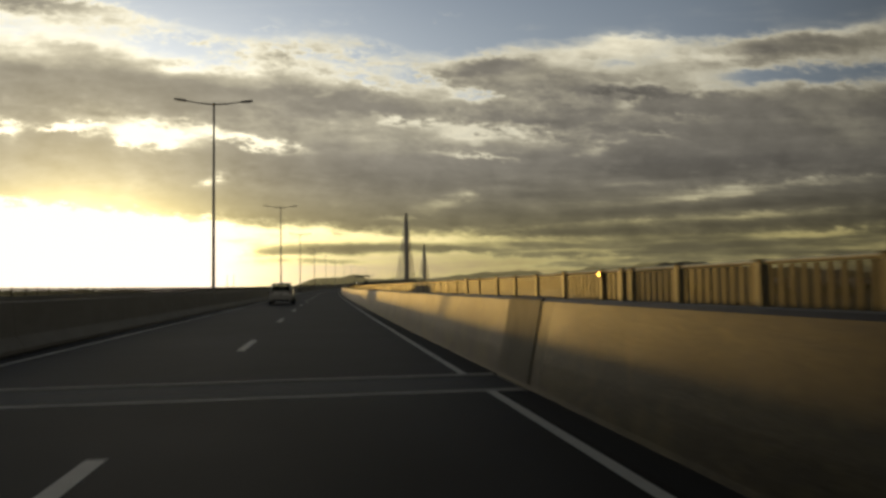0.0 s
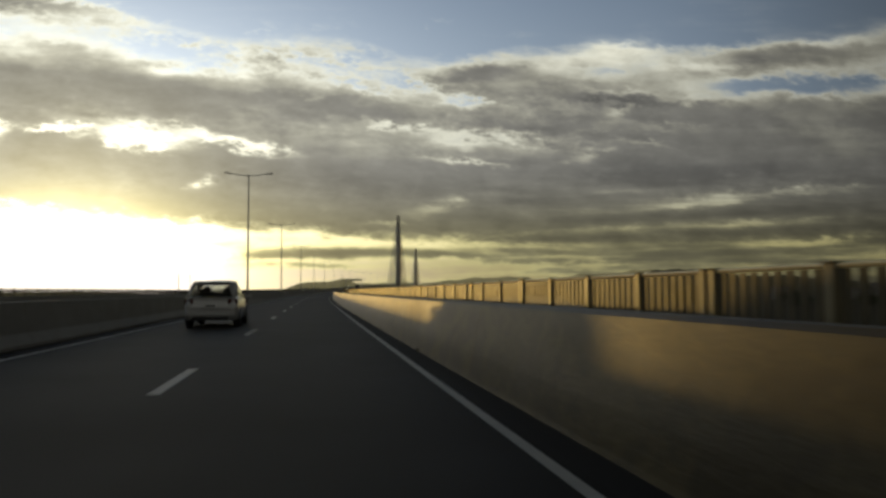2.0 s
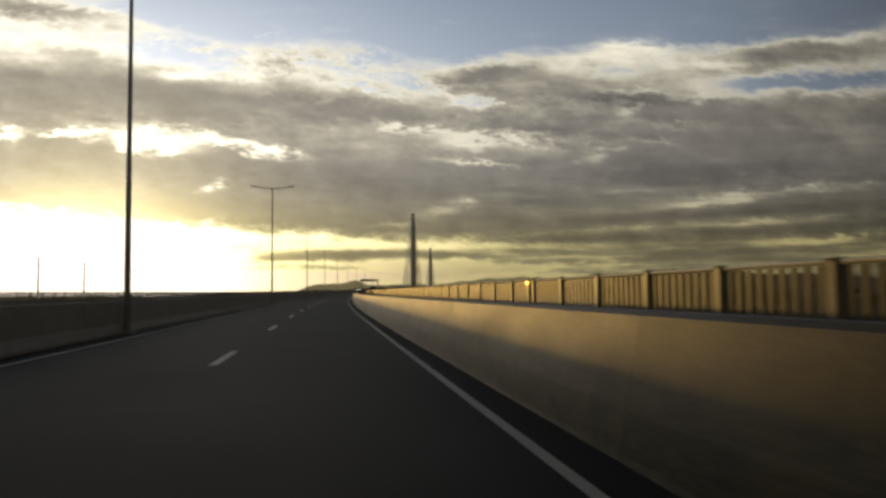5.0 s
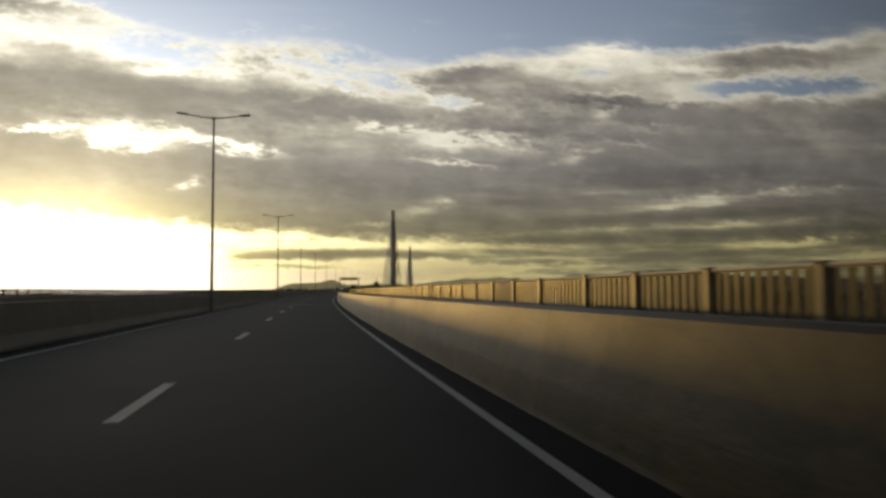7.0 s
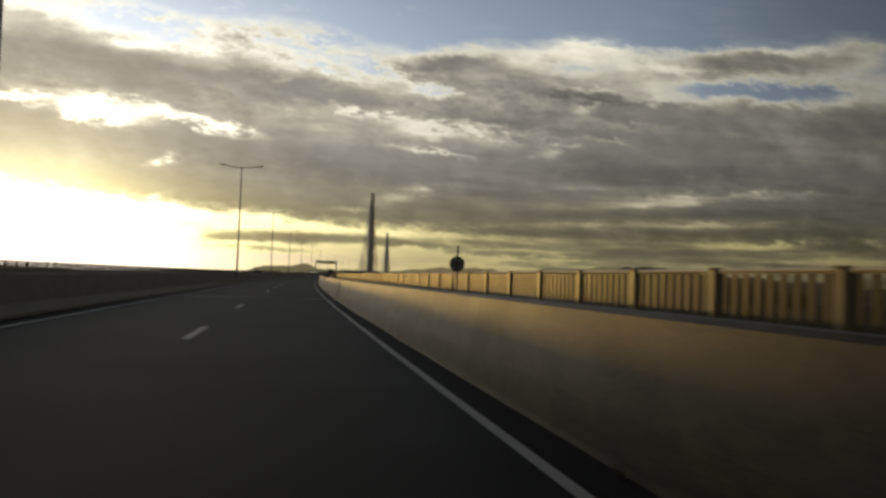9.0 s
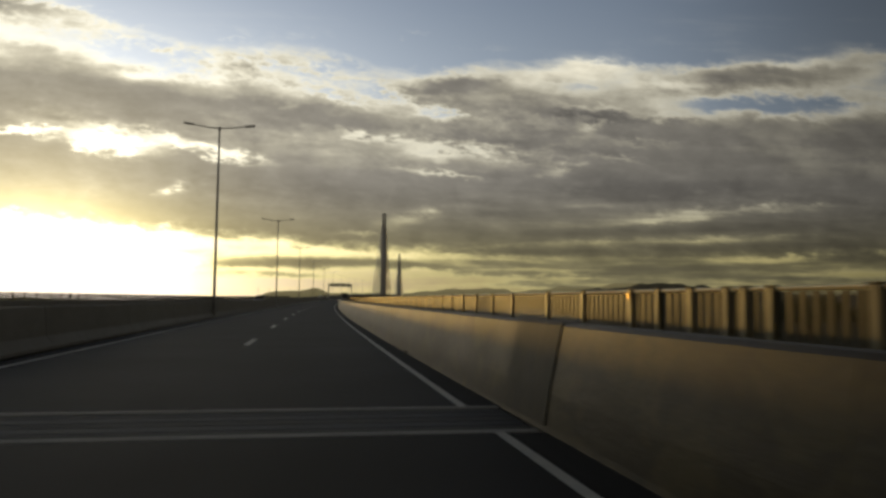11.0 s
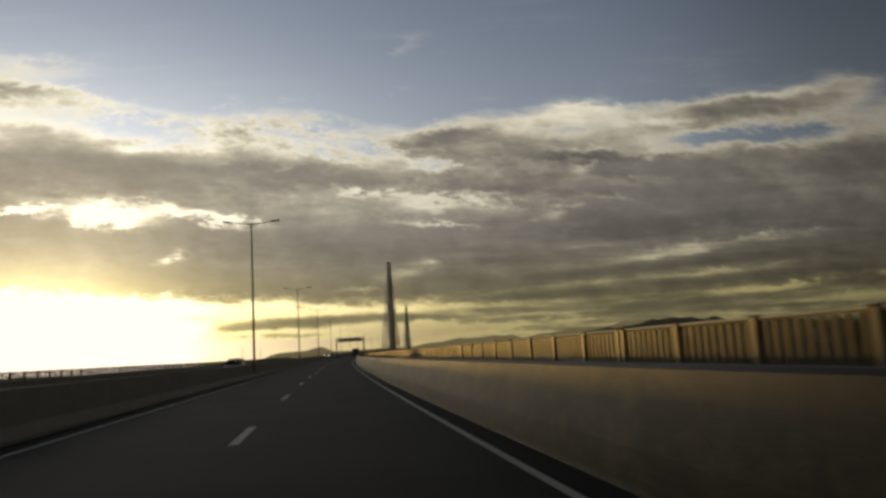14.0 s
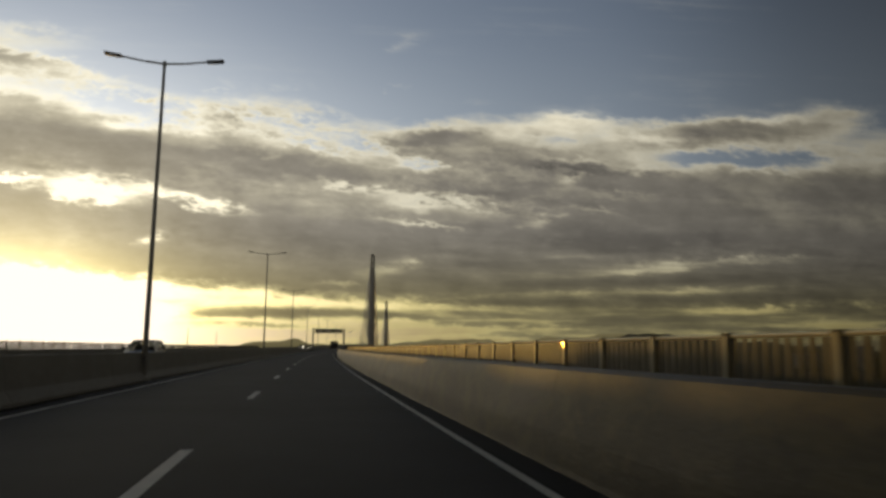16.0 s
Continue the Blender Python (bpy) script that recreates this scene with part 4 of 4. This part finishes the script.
def truck(m):
    t = thing("truck", "dark box truck far ahead in our lane", "truck", m)
    part("cargo_box", box_mesh("cargo_box", (2.3, 5.2, 2.1), DARK_CAR, 0.05, Matrix.Translation((0, 0, 1.85))), t)
    part("cab", box_mesh("cab", (2.1, 1.6, 1.9), DARK_CAR, 0.15, Matrix.Translation((0, 3.45, 1.45))), t)
    part("chassis", box_mesh("chassis", (1.5, 6.6, 0.25), TRIM, 0.02, Matrix.Translation((0, 0.6, 0.70))), t)
    part("rear_bumper", box_mesh("rear_bumper", (2.2, 0.12, 0.2), TRIM, 0.02, Matrix.Translation((0, -2.68, 0.55))), t)
    for side in (-1, 1):
        part("tail_light", box_mesh("tail_light", (0.25, 0.06, 0.16), RED_LENS, 0.01, Matrix.Translation((side * 0.9, -2.62, 0.78))), t)
        for y in (-1.7, 2.9):
            wheel(t, side * 0.95, y, 0.42, side)


truck(placed(470.0, 0.1))


# ---- shore to the right: low buildings and trees, dark against the light ----
shore_ring = [(165, 30), (180, 330), (270, 720), (460, 1350), (900, 2500), (2500, 2500), (2900, 900), (1500, 150), (500, -120)]
bm = bmesh.new()
outline = []
for i in range(180):
    f = i / 180 * len(shore_ring)
    a, b = Vector(shore_ring[int(f)]), Vector(shore_ring[(int(f) + 1) % len(shore_ring)])
    q = a.lerp(b, f % 1.0)
    c = Vector((1100, 1100))
    q = c + (q - c) * (1 + 0.035 * noise.noise((q.x * 0.006, q.y * 0.006, 3)))
    outline.append(q)
lower = [bm.verts.new((q.x, q.y, WATER_Z - 2.5)) for q in outline]
upper = [bm.verts.new((1100 + (q.x - 1100) * 0.985, 1100 + (q.y - 1100) * 0.985, WATER_Z + 2.0)) for q in outline]
for i in range(180):
    j = (i + 1) % 180
    bm.faces.new((lower[i], lower[j], upper[j], upper[i]))
bm.faces.new(upper)
tagged(new("shore", baked("shore", bm, SHORE)), "low dark reclaimed shore beside the bridge", "land", kind="structure")
SHORE_Z = WATER_Z + 2.0


def building(x, y, w, d, storeys, turn):
    h = storeys * 3.2
    b = thing("shore_building", "plain rendered waterfront building seen in shade", "building", pose(x, y, SHORE_Z - 0.3, 0, 0, turn), "buildings on the shore")
    part("wall", box_mesh("wall", (w, d, h + 0.3), WALL, 0.05, Matrix.Translation((0, 0, (h + 0.3) / 2))), b)
    part("roof", box_mesh("roof", (w + 0.8, d + 0.8, 0.5), ROOF, 0.1, Matrix.Translation((0, 0, h + 0.55))), b)
    pane = box_mesh("window", (1.4, 0.10, 1.5), PANE, 0.02)
    for level in range(storeys):
        n = max(2, int(w / 3.4))
        for k in range(n):
            part("window", pane, b, Matrix.Translation((-w / 2 + (k + 0.5) * w / n, -d / 2 - 0.03, level * 3.2 + 1.9)))
        n = max(2, int(d / 3.4))
        for k in range(n):
            part("window", pane, b, Matrix.Translation((-w / 2 - 0.03, -d / 2 + (k + 0.5) * d / n, level * 3.2 + 1.9)) @ Matrix.Rotation(radians(90), 4, "Z"))


for x, y, w, d, storeys, turn in ((905, 1190, 26, 22, 11, 12), (960, 1180, 40, 20, 6, -8), (1030, 1210, 34, 24, 9, 20), (1120, 1120, 50, 22, 5, 5), (1190, 1090, 28, 24, 10, 0), (1260, 1050, 60, 26, 5, 15), (860, 1260, 30, 22, 7, 4)):
    building(x, y, w, d, storeys, turn)


def tree(x, y, tall, seed):
    """Tapered trunk, forked limbs, and a crown of many small leaf clumps with gaps."""
    rnd = random.Random(seed)
    t = thing("shore_tree", "dark leafy tree on the shore", "tree", pose(x, y, SHORE_Z - 0.1), "trees on the shore")
    bm = bmesh.new()
    tube(bm, (0, 0, 0), (0.2, 0.1, tall * 0.42), tall * 0.030, tall * 0.02, 7)
    tips = []
    for k in range(7):
        a = k * 2.4 + rnd.random()
        r = tall * (0.14 + 0.16 * rnd.random())
        tip = Vector((r * math.cos(a), r * math.sin(a), tall * (0.6 + 0.3 * rnd.random())))
        tube(bm, (0.2, 0.1, tall * 0.40), tip, tall * 0.014, tall * 0.005, 5)
        tips.append(tip)
    part("trunk", baked("trunk", bm, BARK), t)
    verts, faces = [], []
    for k in range(1100):
        c = tips[k % 7] + Vector((rnd.gauss(0, 1), rnd.gauss(0, 1), rnd.gauss(0.1, 0.7))) * tall * 0.075
        u = Vector((rnd.uniform(-1, 1), rnd.uniform(-1, 1), rnd.uniform(-1, 1))).normalized()
        w = u.orthogonal().normalized()
        size = tall * rnd.uniform(0.022, 0.048)
        base = len(verts)
        verts += [c + u * size, c + w * size * 0.6, c - u * size, c - w * size * 0.6]
        faces.append((base, base + 1, base + 2, base + 3))
    part("crown", mesh_of("crown", verts, faces, LEAF), t)


rnd = random.Random(4)
for k in range(12):
    tree(215 + rnd.uniform(-10, 22), 440 + rnd.uniform(-22, 30), rnd.uniform(15, 20), k)
for k in range(24):
    tree(260 + 260 * rnd.random(), 210 + 300 * rnd.random(), rnd.uniform(12, 17), 50 + k)
